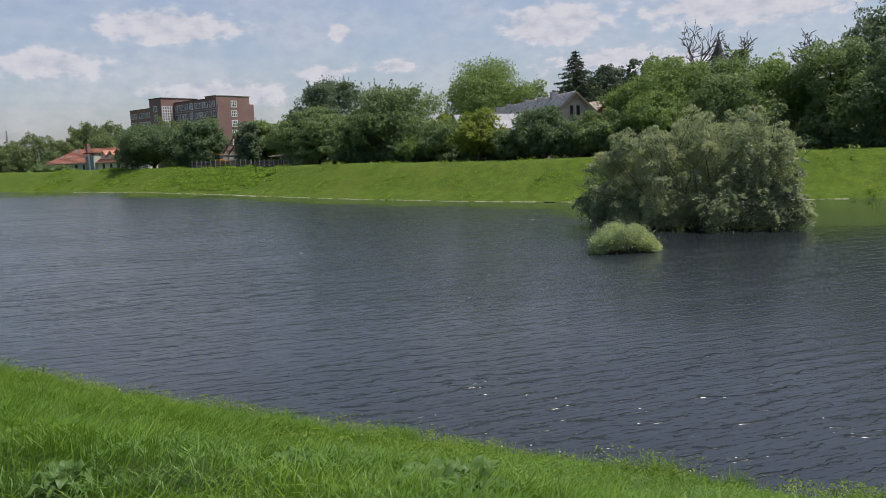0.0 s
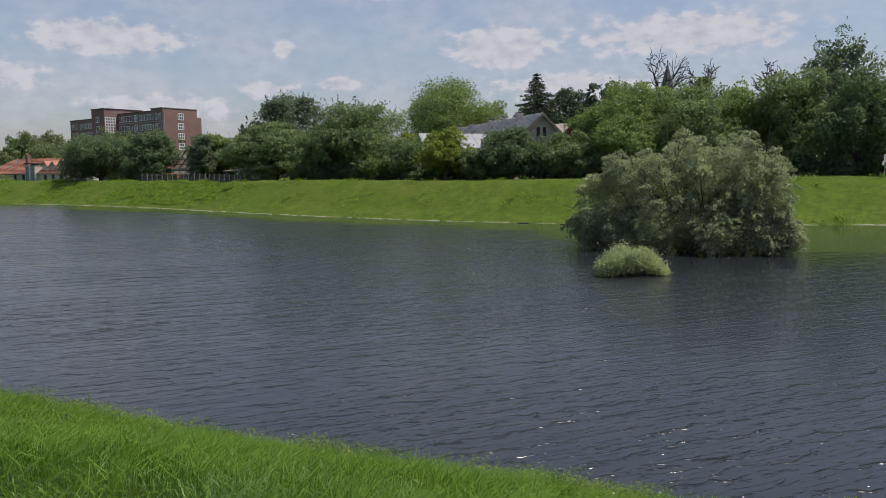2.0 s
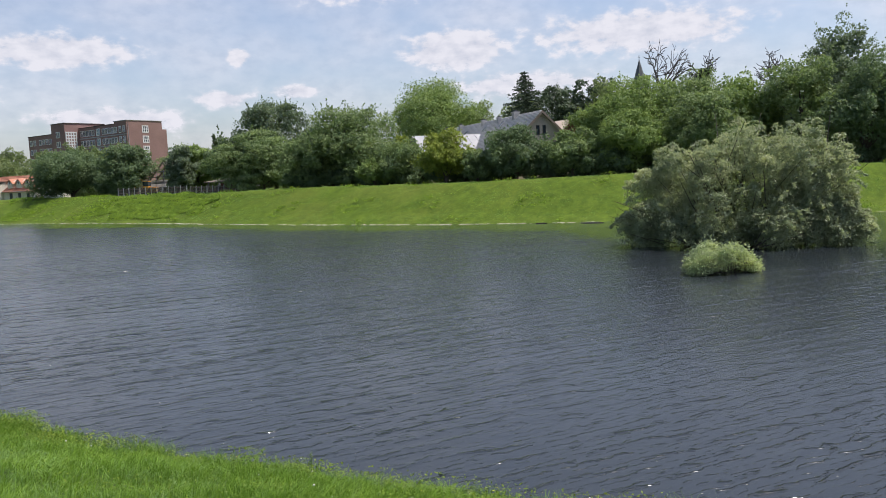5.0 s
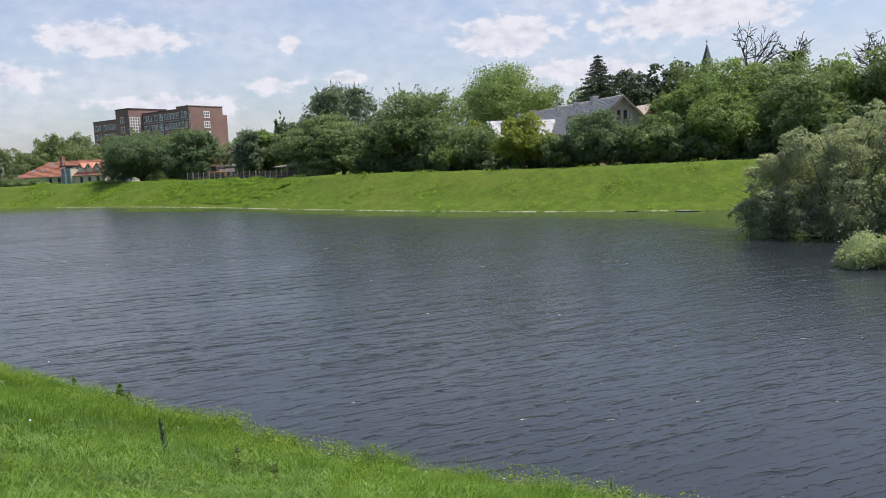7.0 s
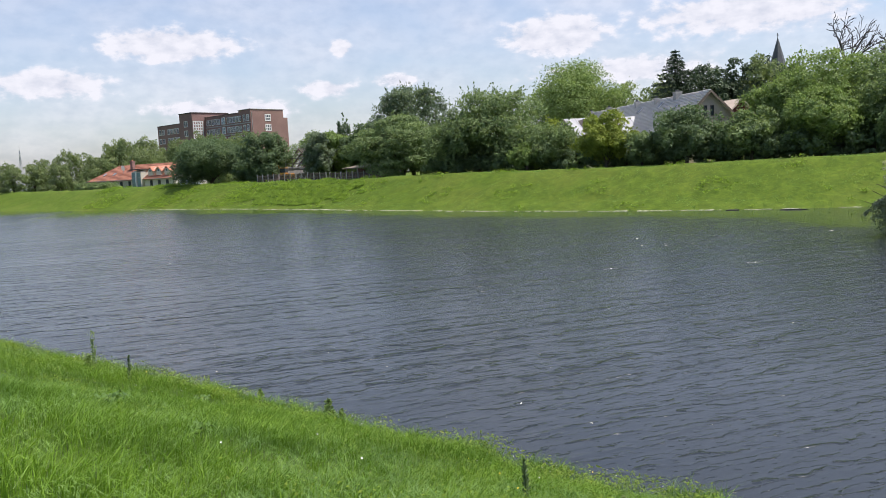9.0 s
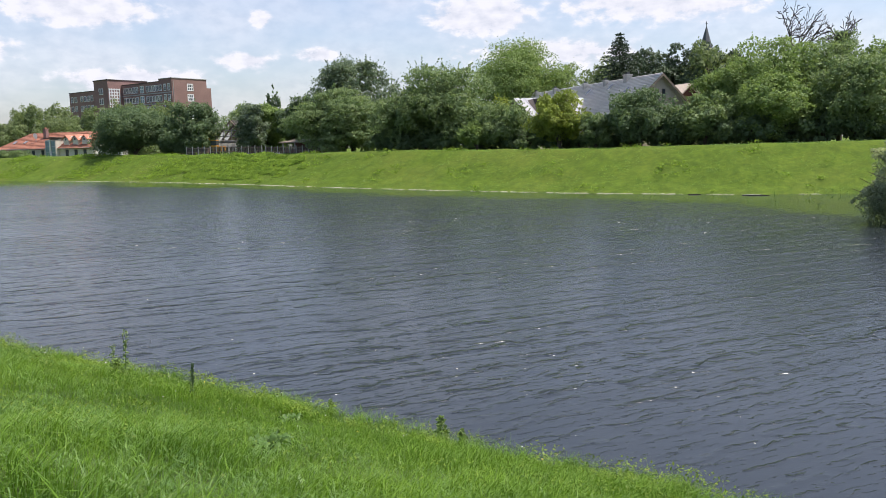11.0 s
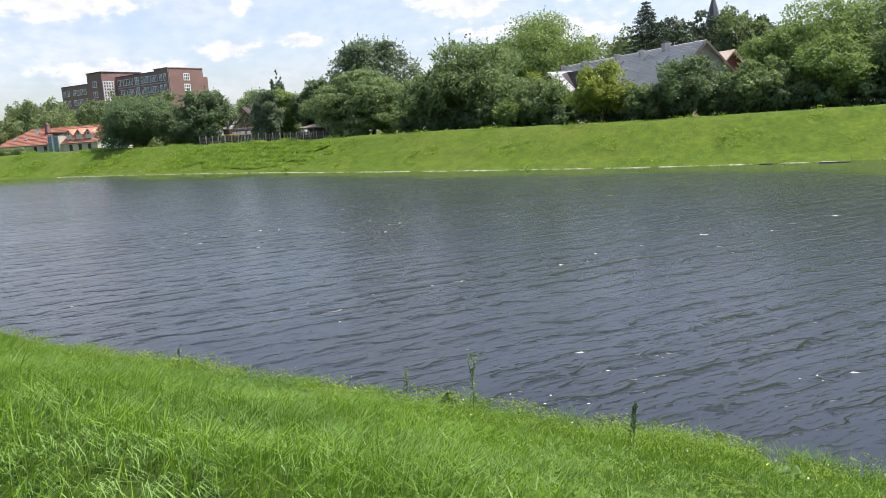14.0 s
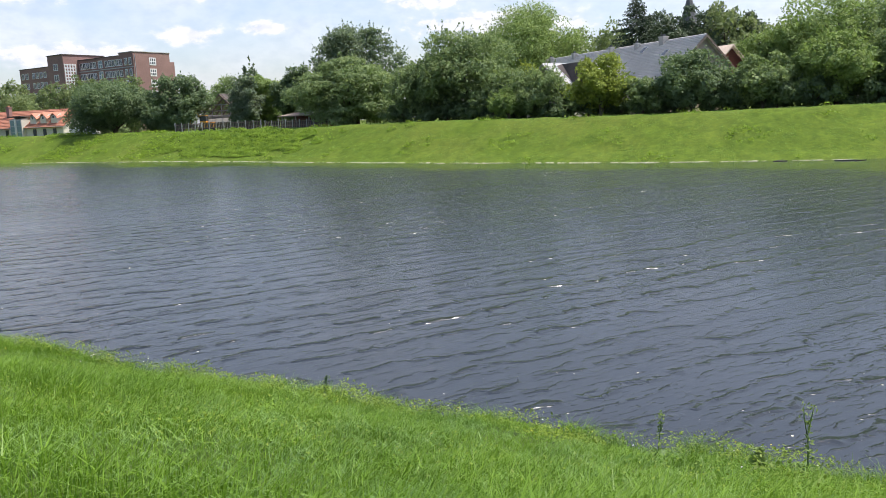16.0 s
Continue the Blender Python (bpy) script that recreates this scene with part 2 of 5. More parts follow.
TIMBER = surface("weathered_timber", (0.17, 0.13, 0.10), (0.28, 0.22, 0.17), 12.0, 1.0, 0.85, 0.3, 0.01)
DARKWOOD = surface("dark_timber", (0.06, 0.048, 0.042), (0.105, 0.085, 0.072), 12.0, 1.0, 0.85, 0.3, 0.01)
STEEL = surface("galvanised_steel", (0.40, 0.41, 0.42), (0.52, 0.53, 0.54), 20.0, 2.0, 0.45, 0.1, 0.004, metal=0.7)
COPPER = surface("dark_spire_sheet", (0.06, 0.065, 0.07), (0.10, 0.105, 0.11), 6.0, 0.6, 0.6, 0.2, 0.01)
YELLOW = surface("digger_yellow_paint", (0.55, 0.26, 0.03), (0.65, 0.33, 0.05), 9.0, 1.0, 0.45, 0.1, 0.01)
RUBBER = surface("black_rubber", (0.02, 0.02, 0.02), (0.04, 0.04, 0.04), 20.0, 2.0, 0.8, 0.3, 0.01)
FOAM = surface("dry_reed_litter", (0.48, 0.46, 0.34), (0.70, 0.67, 0.53), 20.0, 2.0, 0.9, 0.5, 0.02)


def glass_material(name, tint, rough=0.06):
    m, n, l, p = nodes_of(name)
    p.inputs["Base Color"].default_value = (*tint, 1)
    p.inputs["Roughness"].default_value = rough
    p.inputs["IOR"].default_value = 1.5
    co = n.new("ShaderNodeTexCoord").outputs["Object"]
    bumped(n, l, p, noise_at(n, l, co, 0.7, 2.0), 0.05, 0.05)
    return m


GLASS = glass_material("window_glass", (0.05, 0.06, 0.07))
BLUEGLASS = glass_material("blue_green_glazing", (0.16, 0.24, 0.26))
BARK = surface("bark", (0.07, 0.055, 0.04), (0.13, 0.105, 0.08), 14.0, 1.2, 0.9, 0.6, 0.03)
DEAD = surface("dead_wood", (0.055, 0.050, 0.045), (0.10, 0.09, 0.082), 14.0, 1.2, 0.9, 0.5, 0.03)


# ---- mesh tools ----
def fast_mesh(name, verts, faces, mats=(), smooth=False):
    """A mesh from arrays; all faces have the same number of corners."""
    me = bpy.data.meshes.new(name)
    verts, faces = np.asarray(verts, np.float32), np.asarray(faces, np.int32)
    k = faces.shape[1]
    me.vertices.add(len(verts))
    me.vertices.foreach_set("co", verts.ravel())
    me.loops.add(faces.size)
    me.loops.foreach_set("vertex_index", faces.ravel())
    me.polygons.add(len(faces))
    me.polygons.foreach_set("loop_start", np.arange(0, faces.size, k, dtype=np.int32))
    me.polygons.foreach_set("use_smooth", np.full(len(faces), smooth))
    me.update(calc_edges=True)
    for m in mats:
        me.materials.append(m)
    return me


def part(name, bm, material, parent, label=""):
    me = bpy.data.meshes.new(name)
    bm.to_mesh(me)
    bm.free()
    me.materials.append(material)
    ob = new(name, me)
    ob.parent = parent
    if label:
        ob["label"] = label
    return ob


def mesh_part(name, me, parent, label=""):
    ob = new(name, me)
    ob.parent = parent
    if label:
        ob["label"] = label
    return ob


def boxes(*specs):
    """A bmesh of boxes: each (cx, cy, cz, sx, sy, sz)."""
    bm = bmesh.new()
    for cx, cy, cz, sx, sy, sz in specs:
        bmesh.ops.create_cube(bm, size=1.0, matrix=Matrix.Translation((cx, cy, cz)) @ Matrix.Diagonal((sx, sy, sz, 1)))
    return bm


def tubes(lines, sides=6):
    """Verts and quads of tapered tubes: each line a list of (point, radius)."""
    vs, fs = [], []
    for line in lines:
        base = len(vs)
        pts = [Vector(p) for p, _ in line]
        for i, (p, r) in enumerate(line):
            d = (pts[min(i + 1, len(pts) - 1)] - pts[max(i - 1, 0)]).normalized()
            a = d.orthogonal().normalized()
            b = d.cross(a)
            for k in range(sides):
                w = 2 * math.pi * k / sides
                vs.append(pts[i] + (a * math.cos(w) + b * math.sin(w)) * r)
        for i in range(len(line) - 1):
            for k in range(sides):
                k2 = (k + 1) % sides
                fs.append((base + i * sides + k, base + i * sides + k2, base + (i + 1) * sides + k2, base + (i + 1) * sides + k))
    return [tuple(v) for v in vs], fs


def leaf_cards(centres, along, size, slim, rng, facing=None):
    """Rhombic leaves: centre, long axis, length and (roughly) facing of each."""
    n = len(centres)
    side = np.cross(along, rng.normal(size=(n, 3)) if facing is None else facing)
    side /= np.linalg.norm(side, axis=1)[:, None] + 1e-9
    size = size[:, None]
    v = np.stack([centres - along * size * 0.5, centres + side * size * slim * 0.5,
                  centres + along * size * 0.5, centres - side * size * slim * 0.5], 1).reshape(-1, 3)
    return v, np.arange(n * 4).reshape(-1, 4)


def unit(v):
    return v / (np.linalg.norm(v, axis=1)[:, None] + 1e-9)


# ---- the lie of the land ----
# u runs along the near levee's path, s from the path towards the water
def uv_to_xy(u, s):
    return -0.829 * u + 0.559 * s, 0.559 * u + 0.829 * s


SHORE_U = (-60, -20, 5, 15, 30, 45, 65, 80, 100, 120, 145, 180, 260)
SHORE_Q = (34, 22, 12.5, 7, 1.6, -0.4, 0.6, 2.6, 6, 8, 7.4, 5, 5)


# the near waterline
EDGE_U = (-40, 0, 5, 10, 14, 18, 22, 26, 31, 36, 42, 48, 55, 80)
EDGE_S = (11.7, 11.4, 10.8, 10.0, 9.65, 9.35, 9.50, 9.85, 10.40, 10.80, 11.05, 11.65, 12.4, 13.7)


def far_q(x, y):
    """Metres behind the far waterline."""
    u = -0.829 * x + 0.559 * y
    return (x + 1.65) * 0.653 + (y - 87.3) * 0.757 - np.interp(u, SHORE_U, SHORE_Q)


def ground_z(x, y):
    x, y = np.asarray(x, float), np.asarray(y, float)
    s, u = 0.559 * x + 0.829 * y, -0.829 * x + 0.559 * y
    edge = np.interp(u, EDGE_U, EDGE_S) + 0.10 * np.sin(u * 0.83) + 0.08 * np.sin(u * 1.9 + 1.0)
    near = np.interp(s - edge, (-60, -24, -16, -8.5, 0, 6, 12), (0.6, 0.6, 3.15, 3.2, 0.0, -1.6, -2.2))
    q = far_q(x, y)
    top = 4.2 + 0.12 * np.sin(u * 0.09) - 0.25 * np.exp(-((u - 95) / 14.0) ** 2)
    far = np.interp(q, (-14, 0, 3, 10, 12.5, 17, 22, 2000), (-2.2, -0.12, 0.85, 4.0, 4.2, 4.05, 3.7, 3.7)) * np.where(q > 3, top / 4.2, 1.0)
    return np.where(s < 40, near, far)


def axis(parts):
    out = []
    for a, b, step in parts:
        out += list(np.arange(a, b, step))
    return np.array(out + [parts[-1][1]])


def build_ground():
    us = np.unique(np.r_[axis([(-2600, -300, 230), (-300, -40, 20), (-40, 60, 0.6), (60, 200, 1.2), (200, 400, 10), (400, 2800, 240)])])
    ss = np.unique(np.r_[axis([(-2600, -60, 280), (-60, -18, 6), (-18, 16, 0.4), (16, 52, 4), (52, 150, 0.8), (150, 300, 6), (300, 3000, 225)])])
    U, S = np.meshgrid(us, ss, indexing="ij")
    x, y = uv_to_xy(U, S)
    z = ground_z(x, y)
    k = np.array([noise.noise((a * 0.35, b * 0.35, 0.0)) for a, b in zip(x.ravel(), y.ravel())]).reshape(x.shape)
    z = z + 0.10 * k * (z > -0.3)
    v = np.stack([x, y, z], -1).reshape(-1, 3)
    a, b = len(us), len(ss)
    i = (np.arange(a - 1)[:, None] * b + np.arange(b - 1)[None, :]).ravel()
    f = np.stack([i, i + b, i + b + 1, i + 1], 1)[:, ::-1]
    me = fast_mesh("ground", v, f, [TURF, NEAR_TURF], True)
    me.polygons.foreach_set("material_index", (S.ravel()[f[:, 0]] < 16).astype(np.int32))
    ob = new("ground", me)
    return tagged(ob, "grassy river levees and flat land behind them", "ground", kind="structure")


def build_water():
    """One sheet, laid out along the wave crests (a) and across them (b); it carries real wavelets that die away with distance."""
    aa = np.unique(np.r_[axis([(-420, -112, 40), (-112, -50, 1.4), (-50, 36, 0.5), (36, 70, 1.2), (70, 300, 23)])])
    bb = np.unique(np.r_[axis([(-80, -3, 12), (-3, 33, 0.095), (33, 55, 0.15), (55, 76, 0.3), (76, 140, 0.6), (140, 420, 29)])])
    A, B = np.meshgrid(aa, bb, indexing="ij")
    ca, sa = math.cos(radians(15)), math.sin(radians(15))
    X, Y = ca * A - sa * B, sa * A + ca * B
    U = -0.829 * X + 0.559 * Y
    rng = np.random.default_rng(5)
    z, fine = np.zeros_like(X), np.zeros_like(X)
    bend = 0.5 * np.sin(A * 0.31 + 0.6 * np.sin(B * 0.21)) + 0.4 * np.sin(A * 0.13 - B * 0.17)
    for k in range(60):
        lam = 0.32 * 2.4 ** rng.uniform(0, 1) if k < 40 else rng.uniform(0.20, 0.32)
        ang = rng.normal(0, 0.27 if k < 40 else 0.5)
        kw = 2 * math.pi / lam
        w = lam * np.sin(kw * (math.sin(ang) * A + math.cos(ang) * B) + bend * rng.uniform(0.4, 1.6) + rng.uniform(0, 6.3))
        if k < 40:
            z += w
        else:
            fine += w
    # gusts: livelier and quieter patches
    patch = 0.85 + 0.22 * np.sin(X * 0.13 + 1.0) * np.sin(Y * 0.11) + 0.25 * np.sin(X * 0.05 - Y * 0.08) + 0.30 * np.sin(A * 0.6 + 2 * np.sin(B * 0.23)) * np.sin(B * 0.55)
    patch += (0.9 - patch) * np.clip((B - 22) / 22, 0, 0.8)
    lee = lee_of(X, Y, U)
    near = np.clip((A + 110) / 10, 0, 1) * np.clip((48 - A) / 16, 0, 1) * np.clip((142 - B) / 12, 0, 1)
    fade = near * (1 - 0.93 * lee)
    n = z / z.std()
    crest = np.exp(2.4 * (np.minimum(n, 2.2) - 2.0))
    z = ((0.0044 + 0.0032 * np.clip((B - 38) / 30, 0, 1)) * n + 0.010 * crest + 0.0026 * fine / fine.std()) * np.clip(patch, 0.35, 1.35) * fade * WAVES
    lean = 1.1 * np.clip(z, 0, None) * (B < 50)
    v = np.stack([X + sa * lean, Y - ca * lean, z], -1).reshape(-1, 3)
    a, b = len(aa), len(bb)
    i = (np.arange(a - 1)[:, None] * b + np.arange(b - 1)[None, :]).ravel()
    f = np.stack([i, i + b, i + b + 1, i + 1], 1)
    me = fast_mesh("water", v, f, [WATER], True)
    calm = me.attributes.new("calm", "FLOAT", "POINT")
    calm.data.foreach_set("value", lee.ravel().astype(np.float32))
    far = me.attributes.new("open_water", "FLOAT", "POINT")
    far.data.foreach_set("value", np.clip((B - 20) / 60, 1 - near, 1).ravel().astype(np.float32))
    ob = new("water", me)
    return tagged(ob, "grey rippled river water in full flood", "water", kind="structure")


def lee_of(X, Y, U):
    """How calm the water lies in the lee of the far bank and of the willow."""
    q = far_q(X, Y)
    wide = np.interp(U, (0, 12, 24, 30, 36, 46, 58, 80, 104, 150), (32, 28, 20, 13, 10.5, 9.5, 8.5, 8.5, 10, 13))
    lee = np.clip((q + wide + 1.2 * np.sin(U * 0.13) + 0.9 * np.sin(U * 0.71 + X * 0.3)) / 4.0, 0, 1)
    return np.maximum(lee, np.clip(1.5 - np.hypot((X - 17.0) / 8.5, (Y - 45.5) / 6.0), 0, 0.8))


WAVES = 0.4
build_ground()
build_water()


def build_clouds():
    puffs = [(-18.2, 9.1, 5.4, 1.3, 1.0), (-26, 6.6, 4.8, 1.2, 0.85), (8.3, 8.9, 4.4, 1.6, 1.0), (-6.8, 8.8, 1.0, 0.7, 0.85), (-15, 4.6, 6.0, 1.1, 0.85),
             (-8, 6.0, 2.6, 0.8, 0.8), (-3.0, 6.4, 2.0, 0.6, 0.8), (21, 9.3, 9, 1.8, 0.85), (13, 6.2, 8.0, 1.2, 0.75), (-33, 9, 4, 1.5, 0.7), (2, 14, 8, 2, 0.8), (-20, 15, 9, 2, 0.8)]
    az, el = np.radians(np.linspace(-75, 75, 61)), np.radians(np.linspace(-1.5, 40, 22))
    A, E = np.meshgrid(az, el, indexing="ij")
    r = 2900.0
    v = np.stack([r * np.sin(A) * np.cos(E), r * np.cos(A) * np.cos(E), 5 + r * np.sin(E)], -1).reshape(-1, 3)
    i = (np.arange(60)[:, None] * 22 + np.arange(21)[None, :]).ravel()
    f = np.stack([i, i + 22, i + 23, i + 1], 1)
    me = fast_mesh("backdrop", v, f, [cloud_material(puffs)], True)
    uvs = me.uv_layers.new(name="UVMap")
    flat = np.degrees(np.stack([A, E], -1)).reshape(-1, 2)
    uvs.data.foreach_set("uv", flat[f.ravel()].astype(np.float32).ravel())
    ob = new("backdrop", me)
    ob.visible_shadow = False
    return tagged(ob, "pale summer sky with small white clouds", "sky", kind="structure")


build_clouds()


# ---- trees ----
GROWTH = {
    # clump size, flatness, share of leaves in upright sprays, spray length, gaps
    "bushy": (1.0, 0.75, 0.10, 1.3, 0.10),
    "spiky": (0.9, 0.95, 0.24, 2.1, 0.06),
    "layered": (1.1, 0.42, 0.06, 1.2, 0.12),
    "open": (0.85, 0.70, 0.14, 1.5, 0.16),
    "round": (1.45, 0.80, 0.06, 1.2, 0.38),
}


def crown_points(rng, count, lobes, clump, growth):
    """Leaves of a crown: twig clumps on the shells of the lobes, sprays that stick out, and a shaded core.
    Gives the places, the outward axes, the sizes and which leaf belongs to the core."""
    scale, flat, share, reach, gaps = GROWTH[growth]
    cl, rl = np.array([q[0] for q in lobes]), np.array([q[1] for q in lobes])
    w = (rl[:, 0] * rl[:, 1] + rl[:, 1] * rl[:, 2] + rl[:, 0] * rl[:, 2])
    want = max(30, int(count / 75))
    pick = rng.choice(len(lobes), want * 4, p=w / w.sum())
    out = unit(rng.normal(size=(want * 4, 3)) + np.array([0, 0, 0.2]))
    mid = cl[pick] + out * rl[pick] * rng.uniform(0.78, 1.0, (want * 4, 1))
    # clumps that lie deep inside another lobe are left out
    depth = np.min(np.linalg.norm((mid[:, None, :] - cl[None]) / rl[None], axis=2), axis=1)
    keep = np.flatnonzero(depth > 0.74)[:want]
    mid, out = mid[keep], out[keep]
    keep = rng.uniform(0, 1, len(mid)) > gaps
    mid, out = mid[keep], out[keep]
    rad = clump * scale * rng.uniform(0.55, 1.35, len(mid))
    k = len(mid)
    who = rng.choice(k, count, p=rad ** 2 / (rad ** 2).sum())
    d = unit(rng.normal(size=(count, 3)) + np.array([0, 0, 0.45]))
    pts = mid[who] + d * (rad[who] * (1 - np.abs(rng.normal(0, 0.16, count))))[:, None] * np.array([1, 1, flat])
    spray = rng.uniform(0, 1, count) < share
    way = unit(out + np.array([0, 0, 0.9]) + rng.normal(0, 0.45, out.shape))
    t = rng.uniform(0.2, 1.0, count)
    tip = mid[who] + way[who] * (rad[who] * reach * t)[:, None] + rng.normal(0, 1, (count, 3)) * (0.13 * clump * (1.15 - t))[:, None]
    pts[spray] = tip[spray]
    size = rng.uniform(0.65, 1.35, count) * np.where(spray, 0.85, 1.0)
    core = rng.uniform(0, 1, count) < 0.16
    inner = rng.choice(len(lobes), count, p=w / w.sum())
    pts[core] = (cl[inner] + unit(rng.normal(size=(count, 3))) * rl[inner] * rng.uniform(0.25, 0.82, (count, 1)))[core]
    size[core] *= 1.7
    return pts, unit(0.6 * d + 0.5 * out[who]), size


def broadleaf(name, seed, height, width, leaf, kinds, count, low=0.05, size=0.34, lobes_n=26, spread=(0.42, 0.76), lobe=(0.22, 0.40), category="tree", growth="bushy"):
    """A deciduous tree at the origin: trunk with limbs, crown of many leaves in uneven clumps."""
    rng = np.random.default_rng(seed)
    r = width / 2
    zc, rz = height * (low + 1) / 2, height * (1 - low) / 2
    lobes = [(np.array([0, 0, zc]), (r * 0.55, r * 0.55, rz * 0.6))]
    for i in range(lobes_n):
        d = unit(rng.normal(size=(1, 3)))[0]
        k = rng.uniform(*spread)
        taper = 1.0 - 0.30 * max(d[2], 0)
        q = rng.uniform(*lobe)
        c = np.array([d[0] * r * k * taper, d[1] * r * k * taper, zc + d[2] * rz * (k + 0.05)])
        lobes.append((c, (r * q * 1.15, r * q * 1.15, max(r, rz * 0.6) * q * 0.8)))
    pts, d, big = crown_points(rng, count, lobes, 0.22 + 0.055 * width, growth)
    grow = np.array([width / np.ptp(np.quantile(pts[:, 0], (0.004, 0.996))), width / np.ptp(np.quantile(pts[:, 1], (0.004, 0.996))), 1.0])
    base, tip = np.quantile(pts[:, 2], (0.002, 0.998))
    pts = (pts - np.array([0, 0, base])) * grow * np.array([1, 1, height * (1 - low) / (tip - base)]) + np.array([0, 0, height * low])
    ok = pts[:, 2] > 0.1
    pts, d, big = pts[ok], d[ok], big[ok]
    along = unit(rng.normal(size=pts.shape) + d * 0.5 + np.array([0, 0, -0.25]))
    facing = d + np.array([0, 0, 0.55]) + rng.normal(0, 0.32, d.shape)
    v, f = leaf_cards(pts, along, size * big, 0.66, rng, facing)
    thing = new(name)
    mesh_part("crown", fast_mesh("crown", v, f, [leaf]), thing)
    lines = [[((0, 0, -0.4), r * 0.05 + 0.06), ((0.05 * r, 0.02 * r, height * 0.3), r * 0.04 + 0.04), ((-0.03 * r, 0.03 * r, height * 0.7), 0.05)]]
    for c, q in lobes[1:13]:
        z0 = rng.uniform(0.1, 0.5) * c[2]
        mid = (c * np.array([0.45, 0.45, 0]) + np.array([0, 0, (z0 + c[2]) / 2 + 0.2]))
        lines.append([((0.03 * r, 0.01 * r, z0), r * 0.02 + 0.03), (tuple(mid), r * 0.012 + 0.02), (tuple(c), 0.012)])
    v, f = tubes(lines)
    mesh_part("trunk", fast_mesh("trunk", v, f, [BARK], True), thing)
    return tagged(thing, kinds, category)


def place(ob, x, y, z=None, rz=0.0, s=1.0):
    ob.matrix_basis = pose(x, y, float(ground_z(x, y)) - 0.05 if z is None else z, 0, 0, rz) @ Matrix.Diagonal((s, s, s, 1))
    return ob


THICKET = [
    # x, y, top height over the water, crown width, leaf, leaves, label
    (-19.3, 144.6, 19.2, 14.8, "ash", 26000, "tall grey-green ash tree behind the levee"),
    (-20.6, 135.0, 13.9, 14.0, "mid", 20000, "mid-green spreading walnut tree in front of the ash"),
    (-6.0, 120.9, 16.0, 13.5, "mid", 17000, "broad mid-green maple behind the levee"),
    (-11.5, 122.0, 12.6, 10.0, "mid", 10000, "mid-green tree leaning on the maple"),
    (0.2, 110.0, 10.3, 7.5, "mid", 8000, "small mid-green tree below the maple"),
    (10.2, 145.0, 21.9, 17.5, "light", 26000, "tall light green plane tree beside the grey-roofed house"),
    (5.1, 103.0, 10.8, 7.2, "yellow", 9000, "yellow-green bushy tree on the levee"),
    (12.6, 96.6, 10.5, 8.2, "dark", 9000, "dark green bushy tree on the levee"),
    (8.4, 99.5, 8.0, 4.4, "mid", 4000, "low green shrub between two trees on the levee"),
    (24.6, 98.8, 13.4, 9.0, "light", 12000, "mid-green tree beside the grey-roofed house"),
    (28.0, 96.5, 15.9, 11.4, "light", 13000, "mid-green tree in the thicket on the levee"),
    (18.5, 93.0, 9.8, 6.5, "mid", 7000, "low bushy tree at the thicket's edge"),
    (25.0, 90.5, 11.5, 8.0, "light", 9000, "bright green bushy tree at the thicket's edge"),
    (33.4, 97.4, 16.4, 12.0, "mid", 14000, "tall mid-green tree in the thicket"),
    (32.0, 88.0, 13.0, 9.0, "mid", 10000, "bushy mid-green tree at the thicket's edge"),
    (38.6, 91.5, 15.2, 9.0, "light", 11000, "bright green tree in the thicket"),
    (42.2, 86.3, 16.0, 8.5, "mid", 11000, "mid-green tree in the thicket"),
    (50.7, 91.4, 21.4, 10.5, "ash", 13000, "tall grey-green ash above the thicket"),
    (47.5, 83.0, 15.5, 11.0, "dark", 13000, "dark green tree at the thicket's edge"),
    (55.5, 84.5, 17.6, 10.0, "dark", 12000, "dark green tree in shade at the thicket's edge"),
    (62.0, 83.0, 18.6, 12.0, "mid", 12000, "mid-green tree in the thicket"),
    (-41.8, 184.8, 14.3, 11.6, "mid", 11000, "mid-green tree near the building site"),
    (-28.6, 155.0, 14.0, 8.5, "dark", 12000, "dark green tree behind the levee"),
    (-34.7, 158.9, 12.9, 7.2, "light", 9000, "light green tree beside the unfinished house"),
    (-36.9, 154.0, 12.6, 5.6, "ash", 7000, "small grey-green tree in front of the unfinished house"),
    (-3.5, 110.6, 8.0, 5.0, "light", 4500, "light green shrub in front of the maple"),
    (1.3, 117.5, 11.3, 5.0, "yellow", 5000, "yellow-green sapling beside the maple"),
    (-61.4, 170.5, 13.6, 16.5, "dark", 24000, "broad round-crowned tree beside the red-roofed house"),
    (-48.4, 161.4, 13.6, 9.3, "dark", 13000, "dark round-crowned tree near the brick building"),
    (-53.6, 167.5, 9.6, 8.5, "dark", 7000, "low dark tree between two larger ones above the levee"),
]
for i, (x, y, top, w, leaf, count, label) in enumerate(THICKET):
    g = float(ground_z(x, y))
    growth = "layered" if "walnut" in label else "spiky" if "maple" in label else "open" if "ash" in label else "round" if "plane" in label else "bushy"
    place(broadleaf("tree", 10 + i, top - g, w, LEAF[leaf], label, int(count * 1.6), low=0.12 if x > -12 else 0.03, size=0.325 if y > 115 else 0.27, growth=growth), x, y, rz=40.0 * i)


